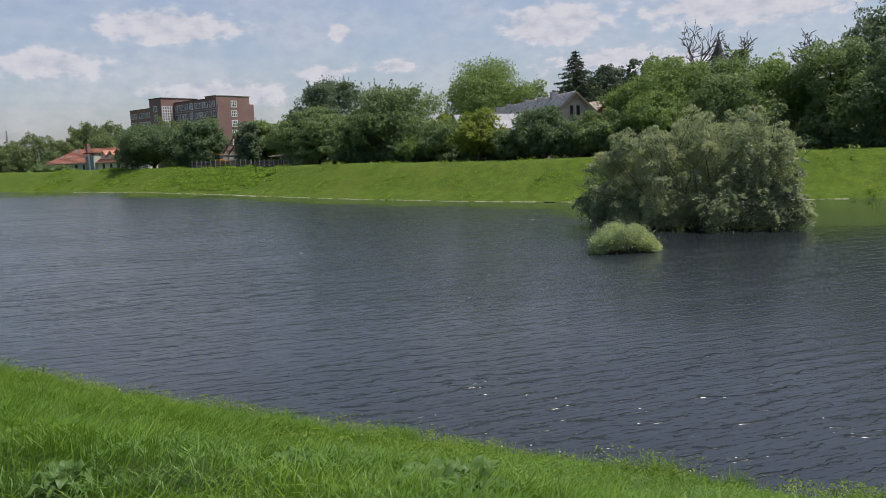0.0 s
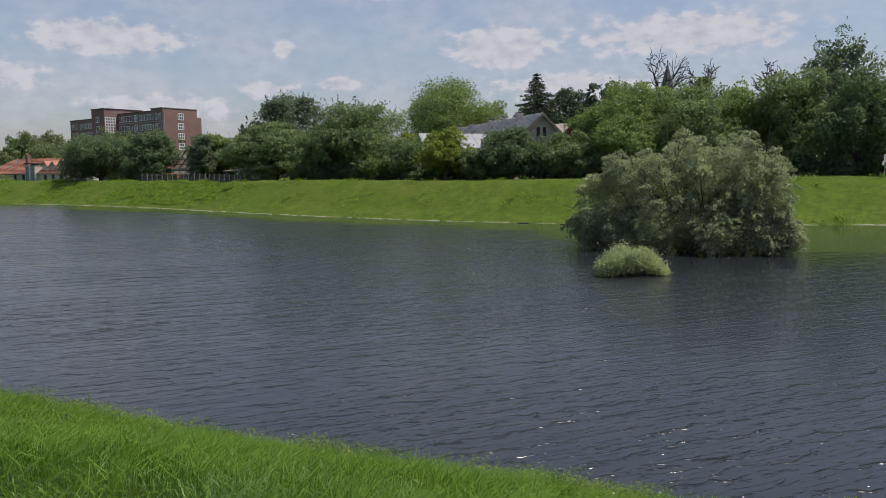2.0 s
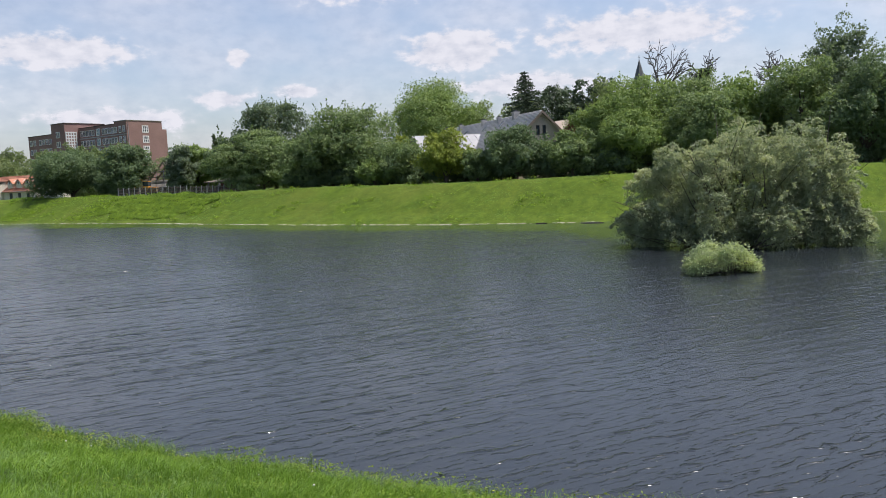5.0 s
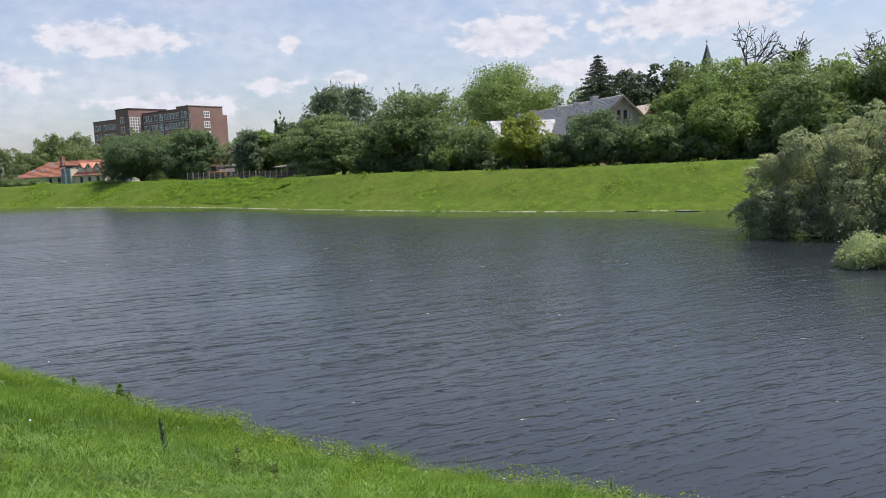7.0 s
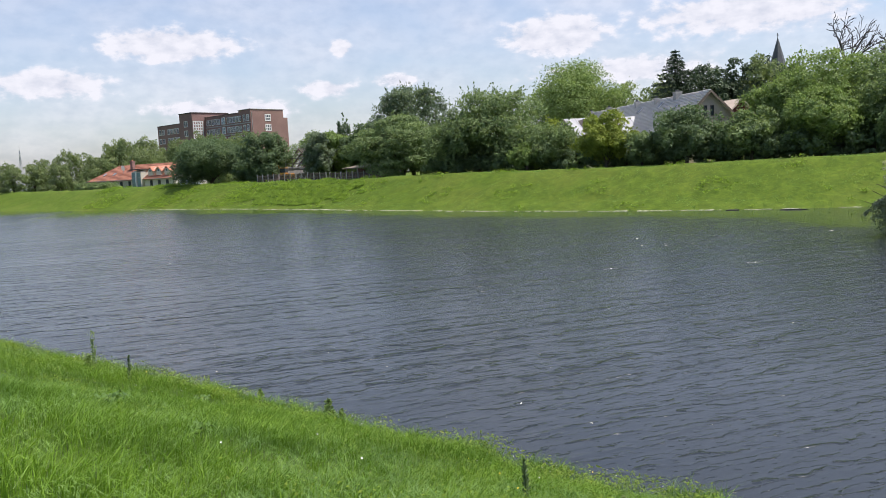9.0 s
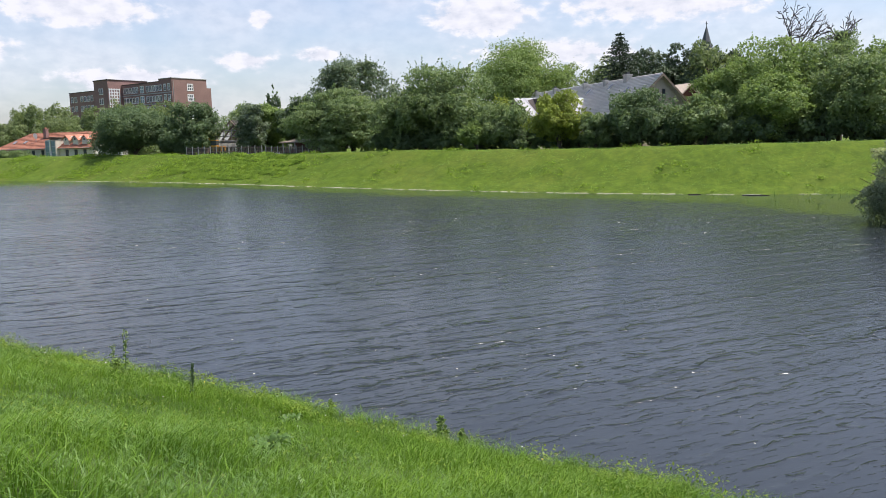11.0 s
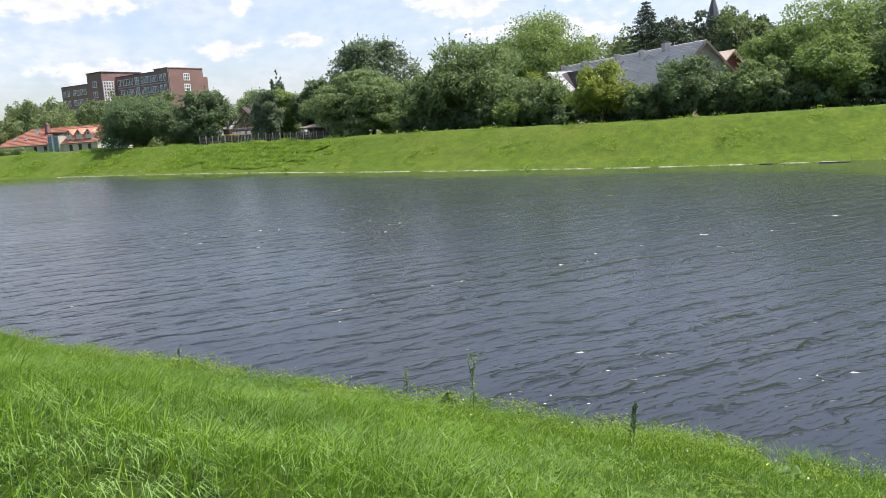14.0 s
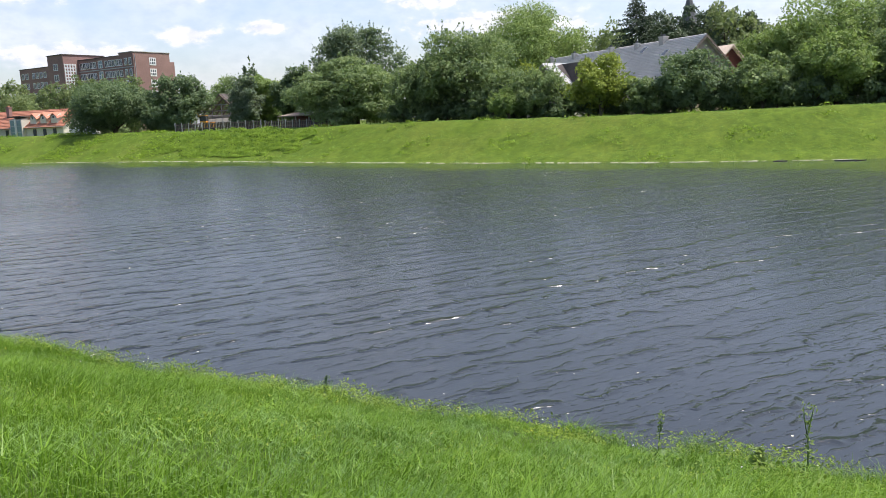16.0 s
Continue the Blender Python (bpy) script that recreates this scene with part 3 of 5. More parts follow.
# undergrowth along the far levee's top, its leaves coloured dark for the trees' shade
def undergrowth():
    kinds = [broadleaf("shrub", 90 + k, 3.4, 5.0, LEAF["dark"], "dense undergrowth shrub on top of the levee, leaf colour darkened as shade", 3000, low=-0.1, size=0.30, lobes_n=16, category="shrub") for k in range(3)]
    rng = np.random.default_rng(3)
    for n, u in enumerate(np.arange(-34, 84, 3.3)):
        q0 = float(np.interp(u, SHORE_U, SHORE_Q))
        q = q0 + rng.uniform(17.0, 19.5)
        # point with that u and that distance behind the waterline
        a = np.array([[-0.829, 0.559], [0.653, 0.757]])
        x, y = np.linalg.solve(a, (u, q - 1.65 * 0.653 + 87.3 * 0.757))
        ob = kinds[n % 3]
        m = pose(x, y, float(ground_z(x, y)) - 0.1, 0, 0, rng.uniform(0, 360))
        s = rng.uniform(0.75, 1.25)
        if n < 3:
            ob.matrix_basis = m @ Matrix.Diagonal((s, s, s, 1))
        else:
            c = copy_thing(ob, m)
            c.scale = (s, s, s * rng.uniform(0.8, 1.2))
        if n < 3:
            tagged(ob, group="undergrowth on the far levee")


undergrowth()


def far_wood():
    """A wood behind the red-roofed house and away to the left."""
    kinds = [broadleaf("tree", 120 + k, 15.0, 13.0, LEAF["hazy"], "green woodland tree in the distance", 8500, low=0.0, size=0.50, lobes_n=22) for k in range(3)]
    for ob in kinds:
        tagged(ob, group="distant woodland")
    rng = np.random.default_rng(8)
    spots = []
    for row, (dist, h0) in enumerate(((245, 0.85), (268, 1.10), (300, 1.25))):
        for az in np.arange(-33.5, -14.5, 2.6):
            spots.append((az + rng.uniform(-0.8, 0.8) + row * 0.9, dist + rng.uniform(-9, 9), h0 * rng.uniform(0.85, 1.05) * float(np.interp(az, (-33, -27, -23, -19), (0.58, 0.66, 0.84, 0.98)))))
    for az in np.arange(-48, -31, 2.0):
        spots.append((az, 270 + rng.uniform(-20, 30), rng.uniform(0.55, 0.75)))
    for az in np.arange(-11, -3, 2.3):
        spots.append((az, 255 + rng.uniform(-10, 30), rng.uniform(0.55, 0.8)))
    for az in np.arange(12, 44, 3.2):
        spots.append((az, 150 + rng.uniform(-12, 12), rng.uniform(0.85, 1.1)))
    for n, (az, d, s) in enumerate(spots):
        x, y = -13 + d * math.sin(radians(az)), 7 + d * math.cos(radians(az))
        m = pose(x, y, float(ground_z(x, y)) - 0.1, 0, 0, rng.uniform(0, 360))
        if n < 3:
            kinds[n].matrix_basis = m @ Matrix.Diagonal((s, s, s, 1))
        else:
            copy_thing(kinds[n % 3], m).scale = (s, s, s * rng.uniform(0.9, 1.15))


far_wood()


def spruce(x, y, top, width):
    rng = np.random.default_rng(77)
    g = float(ground_z(x, y))
    h = top - g
    thing = new("spruce")
    v, f = tubes([[((0, 0, -0.3), 0.28), ((0, 0, h * 0.5), 0.16), ((0, 0, h), 0.02)]])
    mesh_part("trunk", fast_mesh("trunk", v, f, [BARK], True), thing)
    pts, al = [], []
    for t in range(36):
        z = h * (0.10 + 0.89 * t / 35)
        reach = (width / 2) * min(1.0, 2.2 * (1 - t / 36.2)) ** 0.8 * rng.uniform(0.85, 1.12)
        for b in range(int(12 + 5 * (1 - t / 35))):
            w = rng.uniform(0, 2 * math.pi)
            r1 = reach * rng.uniform(0.75, 1.1)
            for k in np.linspace(0.15, 1, max(4, int(r1 * 7))):
                droop = -0.55 * r1 * k * (1 - 0.55 * k)
                p = np.array([math.cos(w) * r1 * k, math.sin(w) * r1 * k, z + droop])
                for _ in range(3):
                    pts.append(p + rng.normal(0, 0.10, 3))
                    al.append(np.array([math.cos(w), math.sin(w), -0.5]) + rng.normal(0, 0.5, 3))
    pts, al = np.array(pts), unit(np.array(al))
    v, f = leaf_cards(pts, al, 0.34 * rng.uniform(0.7, 1.3, len(pts)), 0.4, rng)
    mesh_part("crown", fast_mesh("crown", v, f, [LEAF["needle"]]), thing)
    tagged(thing, "dark blue-green spruce rising behind the house", "tree")
    place(thing, x, y)


spruce(23.2, 135.4, 21.7, 9.4)
for i, (x, y, top, w) in enumerate(((30.2, 142.2, 20.1, 8.0), (34.0, 141.3, 20.7, 6.0), (37.8, 140.6, 20.8, 7.0), (42.0, 139.0, 19.4, 8.0), (32.0, 139.5, 17.5, 9.0), (36.5, 138.0, 17.0, 9.0))):
    place(broadleaf("pine", 150 + i, top - 3.7, w, LEAF["pine"], "dark green pine with tufted crown behind the house", 7000, low=0.25, size=0.36, lobes_n=22, spread=(0.5, 0.95), lobe=(0.22, 0.38)), x, y)
place(broadleaf("poplar", 170, 17.4, 4.8, LEAF["ash"], "narrow grey-green poplar in the distance", 6500, low=0.05, size=0.40, lobes_n=34, spread=(0.1, 0.95), lobe=(0.5, 0.8), growth="spiky"), -40.2, 224.8)


def dead_tree(seed, x, y, top, width, label, ivy=False):
    """A bare trunk with crooked limbs fanning out above the thicket."""
    rng = np.random.default_rng(seed)
    g = float(ground_z(x, y))
    h = top - g
    lines = []

    def grow(p, d, length, r, level):
        side = unit(rng.normal(size=(1, 3)))[0]
        q = p + d * length * 0.5 + side * length * 0.10
        d2 = d + side * 0.25 + np.array([0, 0, 0.12])
        e = q + d2 / np.linalg.norm(d2) * length * 0.5
        lines.append([(tuple(p), r), (tuple(q), r * 0.85), (tuple(e), r * 0.65)])
        if level < 4:
            for k in range(3 if level < 2 else 2):
                dd = d2 + rng.normal(0, 0.62, 3)
                dd[2] = abs(dd[2]) * 0.6
                grow(e if k else q, dd / np.linalg.norm(dd), length * rng.uniform(0.55, 0.75), max(r * 0.58, 0.036), level + 1)

    fork = h - 0.95 * width
    lines.append([((0, 0, -0.3), 0.34), ((0.15, 0.1, fork * 0.6), 0.24), ((0, 0, fork), 0.17)])
    for k in range(5):
        w = k * 2.51 + rng.uniform(-0.4, 0.4)
        d = np.array([math.cos(w) * 0.75, math.sin(w) * 0.75, rng.uniform(0.55, 1.1)])
        grow(np.array([0.0, 0, fork - 0.25 * k]), d / np.linalg.norm(d), width * 0.36, 0.12, 0)
    v, f = tubes(lines, 5)
    v = np.array(v)
    up = v[:, 2] > fork
    v[up, 2] = fork + (v[up, 2] - fork) * (h - fork) / (v[:, 2].max() - fork)
    c = v[up]
    v[:, :2] *= np.interp(v[:, 2], (fork - 1.0, fork + 0.6), (1.0, width / np.ptp(c[:, 0])))[:, None]
    thing = new("dead_tree")
    mesh_part("trunk", fast_mesh("trunk", v, f, [DEAD], True), thing)
    if ivy:
        m = 2600
        z = rng.uniform(fork - 3.0, fork + 1.6, m)
        p = np.stack([rng.normal(0, 0.34, m), rng.normal(0, 0.34, m), z], 1)
        q, f = leaf_cards(p, unit(rng.normal(size=(m, 3))), 0.26 * rng.uniform(0.7, 1.3, m), 0.8, rng)
        mesh_part("ivy", fast_mesh("ivy", q, f, [LEAF["pine"]]), thing, "dark ivy climbing the bare trunk")
    tagged(thing, label, "tree")
    place(thing, x, y)


dead_tree(4, 32.4, 100.1, 20.6, 6.2, "bare dead tree with crooked grey branches")
dead_tree(9, 37.0, 98.4, 19.0, 4.2, "smaller bare dead tree with forked branches and dark ivy", True)
dead_tree(15, 42.4, 92.2, 18.2, 4.2, "bare dead branches above the green thicket")


# ---- willow standing in the flood ----
def willow():
    rng = np.random.default_rng(21)
    lobes = [((17.9, 47.2, 4.6), (3.2, 3.2, 2.9)), ((15.0, 48.8, 4.2), (3.3, 3.2, 3.0)), ((12.0, 50.4, 3.7), (2.9, 3.0, 2.7)), ((10.6, 51.4, 2.6), (2.1, 2.4, 2.2)),
             ((19.4, 46.6, 2.8), (1.9, 2.2, 2.5)), ((16.2, 50.6, 4.0), (3.4, 3.2, 3.0)), ((13.2, 52.6, 3.2), (3.4, 3.0, 2.8)),
             ((14.5, 47.4, 1.9), (3.6, 2.2, 2.0)), ((18.6, 45.6, 1.6), (2.0, 1.6, 1.7)), ((11.0, 50.0, 1.6), (2.2, 2.0, 1.7)),
             ((19.6, 45.5, 1.3), (1.5, 1.4, 1.5)), ((16.4, 45.6, 1.2), (1.8, 1.4, 1.2)), ((9.9, 51.6, 1.2), (1.5, 1.6, 1.3)), ((20.0, 45.3, 1.0), (1.3, 1.3, 1.2)), ((13.4, 47.6, 0.9), (2.4, 1.6, 1.1)), ((19.3, 46.8, 4.2), (2.2, 2.4, 2.3))]
    c0 = np.array([15.5, 49.0, 0.0])
    cs, rs = np.array([l[0] for l in lobes]), np.array([l[1] for l in lobes])
    # smaller plumes on the large lobes, then leaves on the plumes
    puffs = []
    for c, q in zip(cs, rs):
        for _ in range(44):
            w = unit(rng.normal(size=(1, 3)) + np.array([[0, 0, 0.25]]))[0]
            k = rng.uniform(0.62, 1.0)
            puffs.append((c + w * q * k, rng.uniform(0.34, 0.74), w))
    puffs = [q for q in puffs if q[0][2] > 0.2]
    pc, pr, pw = np.array([p[0] for p in puffs]), np.array([p[1] for p in puffs]), np.array([p[2] for p in puffs])
    n = 230000
    pick = rng.choice(len(puffs), n, p=pr ** 2 / (pr ** 2).sum())
    d = unit(rng.normal(size=(n, 3)) + np.array([0, 0, 0.25]))
    pts = pc[pick] + d * (pr[pick] * (1 - np.abs(rng.normal(0, 0.20, n))))[:, None] * np.array([1, 1, 0.8])
    # twigs that arch outwards and nod at the tip
    arch = rng.uniform(0, 1, n) < 0.38
    t = rng.uniform(0, 1, n)
    way = unit(pw * np.array([1, 1, 0.5]) + np.array([0, 0, 0.5]) + rng.normal(0, 0.35, pw.shape))
    nod = pc[pick] + way[pick] * (1.5 * pr[pick] * t)[:, None] - np.array([0, 0, 1.0]) * (0.75 * pr[pick] * t ** 2.4)[:, None] + rng.normal(0, 0.055, (n, 3))
    pts[arch] = nod[arch]
    drop = rng.exponential(0.30, n) * (d[:, 2] < 0.25)
    pts[:, 2] -= np.where(arch, 0.0, drop)
    # a shaded core inside the lobes
    core = rng.uniform(0, 1, n) < 0.12
    lob = rng.integers(0, len(cs), n)
    pts[core] = (cs[lob] + unit(rng.normal(size=(n, 3))) * rs[lob] * rng.uniform(0.3, 0.85, (n, 1)))[core]
    al = unit(d * np.array([0.8, 0.8, 0.3]) + np.array([0, 0, -0.35]) + rng.normal(0, 0.6, pts.shape))
    ok = pts[:, 2] > -0.15
    pts, al, d = pts[ok] - c0, al[ok], d[ok]
    facing = d + np.array([0.2, 0, 0.75]) + rng.normal(0, 0.5, d.shape)
    v, f = leaf_cards(pts, al, 0.185 * rng.uniform(0.7, 1.3, len(pts)), 0.36, rng, facing)
    thing = new("willow_tree")
    mesh_part("crown", fast_mesh("crown", v, f, [LEAF["willow"]]), thing, "silvery green drooping leaves")
    lines = []
    for k, (c, r) in enumerate(lobes):
        for j in range(2):
            b = np.array([rng.normal(0.8, 1.8), rng.normal(-0.3, 1.2), -1.2])
            e = np.array(c) - c0 + rng.normal(0, 1, 3) * np.array(r) * 0.4 + np.array([0, 0, r[2] * 0.4])
            m = (b + e) / 2 + rng.normal(0, 0.35, 3)
            lines.append([(tuple(b), 0.11), (tuple(m), 0.07), (tuple(e), 0.02)])
            for _ in range(3):
                e2 = e + rng.normal(0, 1, 3) * np.array(r) * 0.45
                lines.append([(tuple(m), 0.05), (tuple((m + e2) / 2 + rng.normal(0, 0.2, 3)), 0.03), (tuple(e2), 0.012)])
    v, f = tubes(lines)
    mesh_part("trunk", fast_mesh("trunk", v, f, [BARK], True), thing, "many slender brown stems rising from the water")
    thing.location = c0 + np.array([0.2, -0.1, 0])
    thing.scale = (0.91, 0.94, 0.97)
    tagged(thing, "large silvery-green willow standing in flood water", "tree")


willow()


def osier():
    """The pale bush in front of the willow, only its top above the flood."""
    rng = np.random.default_rng(31)
    lines = []
    puffs = []
    for k in range(46):
        a, w = rng.uniform(-1, 1), rng.uniform(0, 2 * math.pi)
        x = 1.5 * a
        top = 1.10 * (1 - abs(a) ** 2.6) * (1 - 0.34 * math.exp(-((a - 0.12) / 0.2) ** 2)) + 0.12 * math.sin(a * 5.2 + 0.4)
        puffs.append(((x, 0.75 * math.sin(w) * (1 - 0.4 * a * a), max(0.05, top * rng.uniform(0.35, 1.0))), rng.uniform(0.24, 0.42)))
        b = (x * 0.5 + rng.normal(0, 0.2), rng.normal(0, 0.2), -0.6)
        for _ in range(4):
            e = np.array(puffs[-1][0]) + rng.normal(0, 0.16, 3) + np.array([0, 0, 0.14])
            lines.append([(b, 0.014), (tuple((np.array(b) + e) / 2 + rng.normal(0, 0.06, 3)), 0.009), (tuple(e), 0.004)])
    pc, pr = np.array([p[0] for p in puffs]), np.array([p[1] for p in puffs])
    n = 17000
    pick = rng.choice(len(puffs), n, p=pr ** 2 / (pr ** 2).sum())
    d = unit(rng.normal(size=(n, 3)) + np.array([0, 0, 0.3]))
    pts = pc[pick] + d * (pr[pick] * (1 - np.abs(rng.normal(0, 0.13, n))))[:, None]
    spray = rng.uniform(0, 1, n) < 0.3
    pts += d * (spray * rng.exponential(0.10, n))[:, None] + rng.normal(0, 0.045, pts.shape)
    al = unit(d + rng.normal(0, 0.6, pts.shape) + np.array([0, 0, 0.25]))
    ok = pts[:, 2] > 0.02
    v, f = leaf_cards(pts[ok], al[ok], 0.125 * rng.uniform(0.7, 1.4, ok.sum()), 0.4, rng, (d + rng.normal(0, 0.45, d.shape))[ok])
    thing = new("osier_bush")
    mesh_part("leaves", fast_mesh("leaves", v, f, [LEAF["osier"]]), thing)
    v, f = tubes(lines, 4)
    mesh_part("stems", fast_mesh("stems", v, f, [BARK], True), thing)
    thing.location = (8.7, 37.6, 0)
    tagged(thing, "pale green osier bush half drowned in the river", "bush")


osier()


# ---- buildings ----
def quad_mesh(points, faces):
    bm = bmesh.new()
    vs = [bm.verts.new(p) for p in points]
    for f in faces:
        bm.faces.new([vs[i] for i in f])
    bmesh.ops.recalc_face_normals(bm, faces=bm.faces)
    return bm


def gable_roof(x0, x1, y0, y1, eave, ridge, over=0.35, thick=0.16, hip0=0.0, hip1=0.0):
    """A pitched roof with its ridge along x; hip: how far the ridge stops short of an end."""
    ym = (y0 + y1) / 2
    drop = (ridge - eave) * over / ((y1 - y0) / 2)
    a, b, c, d, e = x0 - over, x1 + over, y0 - over, y1 + over, eave - drop
    top = [(a, c, e), (b, c, e), (b, d, e), (a, d, e), (a + hip0 + (over if hip0 else 0), ym, ridge), (b - hip1 - (over if hip1 else 0), ym, ridge)]
    pts = top + [(x, y, z - thick) for x, y, z in top]
    fs = [(0, 1, 5, 4), (2, 3, 4, 5), (6, 7, 11, 10), (8, 9, 10, 11), (0, 1, 7, 6), (2, 3, 9, 8)]
    fs += [(1, 2, 5), (7, 8, 11), (1, 2, 8, 7)] if hip1 else [(1, 5, 11, 7), (5, 2, 8, 11)]
    fs += [(3, 0, 4), (9, 6, 10), (3, 0, 6, 9)] if hip0 else [(0, 4, 10, 6), (4, 3, 9, 10)]
    return quad_mesh(pts, fs)


def gable_walls(x0, x1, y0, y1, z0, eave, ridge, hip0=False, hip1=False):
    """Four walls with gables under such a roof, as one closed body."""
    ym = (y0 + y1) / 2
    pts = [(x0, y0, z0), (x1, y0, z0), (x1, y1, z0), (x0, y1, z0), (x0, y0, eave), (x1, y0, eave), (x1, y1, eave), (x0, y1, eave),
           (x0, ym, eave if hip0 else ridge - 0.12), (x1, ym, eave if hip1 else ridge - 0.12)]
    return quad_mesh(pts, [(0, 1, 5, 4), (1, 2, 6, 9, 5), (2, 3, 7, 6), (3, 0, 4, 8, 7), (4, 5, 9, 8), (6, 7, 8, 9)])


def window(parent, x, y, z, w, h, facing="-y", cols=2, rows=1, frame_mat=None, bar=0.09, glass=None):
    """A framed window standing 4 cm proud of a wall; facing: the wall's outward side."""
    turn = {"-y": 0, "+x": 90, "+y": 180, "-x": 270}[facing]
    m = pose(x, y, z, 0, 0, turn)
    # one connected lattice of bars, then given its depth
    xs, zs = [-w / 2, -w / 2 + bar], [-h / 2, -h / 2 + bar]
    for k in range(1, cols):
        xs += [-w / 2 + w * k / cols - bar * 0.4, -w / 2 + w * k / cols + bar * 0.4]
    for k in range(1, rows):
        zs += [-h / 2 + h * k / rows - bar * 0.4, -h / 2 + h * k / rows + bar * 0.4]
    xs += [w / 2 - bar, w / 2]
    zs += [h / 2 - bar, h / 2]
    bm = bmesh.new()
    grid = [[bm.verts.new((a, 0.05, c)) for c in zs] for a in xs]
    for i in range(len(xs) - 1):
        for j in range(len(zs) - 1):
            if i % 2 == 0 or j % 2 == 0:
                bm.faces.new((grid[i][j], grid[i + 1][j], grid[i + 1][j + 1], grid[i][j + 1]))
    ext = bmesh.ops.extrude_face_region(bm, geom=bm.faces[:])
    bmesh.ops.translate(bm, vec=(0, -0.10, 0), verts=[g for g in ext["geom"] if isinstance(g, bmesh.types.BMVert)])
    bmesh.ops.recalc_face_normals(bm, faces=bm.faces)
    bmesh.ops.transform(bm, matrix=m, verts=bm.verts)
    fr = part("window", bm, frame_mat or WHITE, parent)
    bm = boxes((0, 0.01, 0, w - bar, 0.06, h - bar))
    bmesh.ops.transform(bm, matrix=m, verts=bm.verts)
    part("pane", bm, glass or GLASS, fr)
    return fr


def at(thing, x, y, z, rz):
    thing.matrix_basis = pose(x, y, z, 0, 0, rz)
    return thing


def brick_block():
    b = at(new("brick_building"), -80.2, 289.8, 3.6, -42.6)
    part("wing", boxes((-14.85, 7, 12.4, 29.7, 14, 24.8)), BRICK, b)
    part("end_block", boxes((-3.65, 7, 12.84, 7.35, 14.06, 25.5)), BRICK, b)
    part("wing", boxes((-52.35, 7, 12.0, 27.3, 14, 24.0)), BRICK, b)
    part("stair_tower", boxes((-34.2, 2.3, 13.3, 9.0, 15.6, 26.6)), BRICK, b)
    part("roof_coping", boxes((-3.65, 7, 25.68, 7.7, 14.4, 0.22)), CONCRETE, b)
    part("roof_coping", boxes((-18.6, 7, 24.9, 22.2, 14.3, 0.2)), DARKWOOD, b)
    part("roof_coping", boxes((-34.2, 2.3, 26.75, 9.4, 16.0, 0.26)), DARKWOOD, b)
    part("roof_coping", boxes((-52.4, 7, 24.1, 27.4, 14.3, 0.2)), DARKWOOD, b)
    part("roof_hut", boxes((-43, 8, 25.2, 3.2, 4, 2.2)), CONCRETE, b)
    part("corner_pipe", boxes((0.12, 0.5, 12.4, 0.14, 0.14, 24.6)), STEEL, b)
    part("side_wall", boxes((-3.5, 15.0, 11.4, 6.6, 2.0, 22.8)), BRICK, b)
    for k in range(5):
        z = 22.75 - 3.52 * k
        window(b, 0.08, 7.2, z, 2.5, 2.45, "+x", 3, 2, WHITE, 0.30)
        for x in (-1.7, -3.9):
            window(b, x, -0.05, z, 1.4, 2.3, "-y", 2, 1, WHITE, 0.18)
        for x in (-6.6, -8.5, -10.4, -12.3, -14.2, -20.6, -22.5, -24.4, -26.3, -28.0):
            window(b, x, -0.05, z - 0.05, 1.6, 2.1, "-y", 2, 1, WHITE, 0.15)
        window(b, -17.4, -0.05, z, 2.3, 2.5, "-y", 2, 2, WHITE, 0.2, BLUEGLASS)
        part("floor_band", boxes((-14.85, -0.03, z - 1.75, 29.6, 0.12, 0.35)), CONCRETE, b)
        window(b, -34.2, -5.55, z, 2.6, 2.2, "-y", 2, 1, WHITE, 0.2)
        for x in (-40.8, -43.4, -46.0, -50.0, -52.4, -54.8, -57.2, -61.4, -64.0):
            window(b, x, -0.05, z - 1.3, 1.7, 2.1, "-y", 2, 1, WHITE, 0.16)
    # white lattice on the tower's flank
    bars = [(-29.60, -5.1 + 0.98 * i, 17.2, 0.20, 0.34, 13.0) for i in range(5)]
    bars += [(-29.61, -3.14, 10.8 + 1.05 * i, 0.16, 4.26, 0.36) for i in range(13)]
    part("lattice_screen", boxes(*bars), WHITE, b, "white concrete lattice over the stairs")
    tagged(b, "five-storey brown brick block with flat roof and white-framed windows", "building")


brick_block()


def slab(a, b, c, d, t):
    """A sloping slab: its four upper corners and its thickness."""
    top = [a, b, c, d]
    return quad_mesh(top + [(x, y, z - t) for x, y, z in top], [(0, 1, 2, 3), (4, 5, 6, 7), (0, 1, 5, 4), (1, 2, 6, 5), (2, 3, 7, 6), (3, 0, 4, 7)])


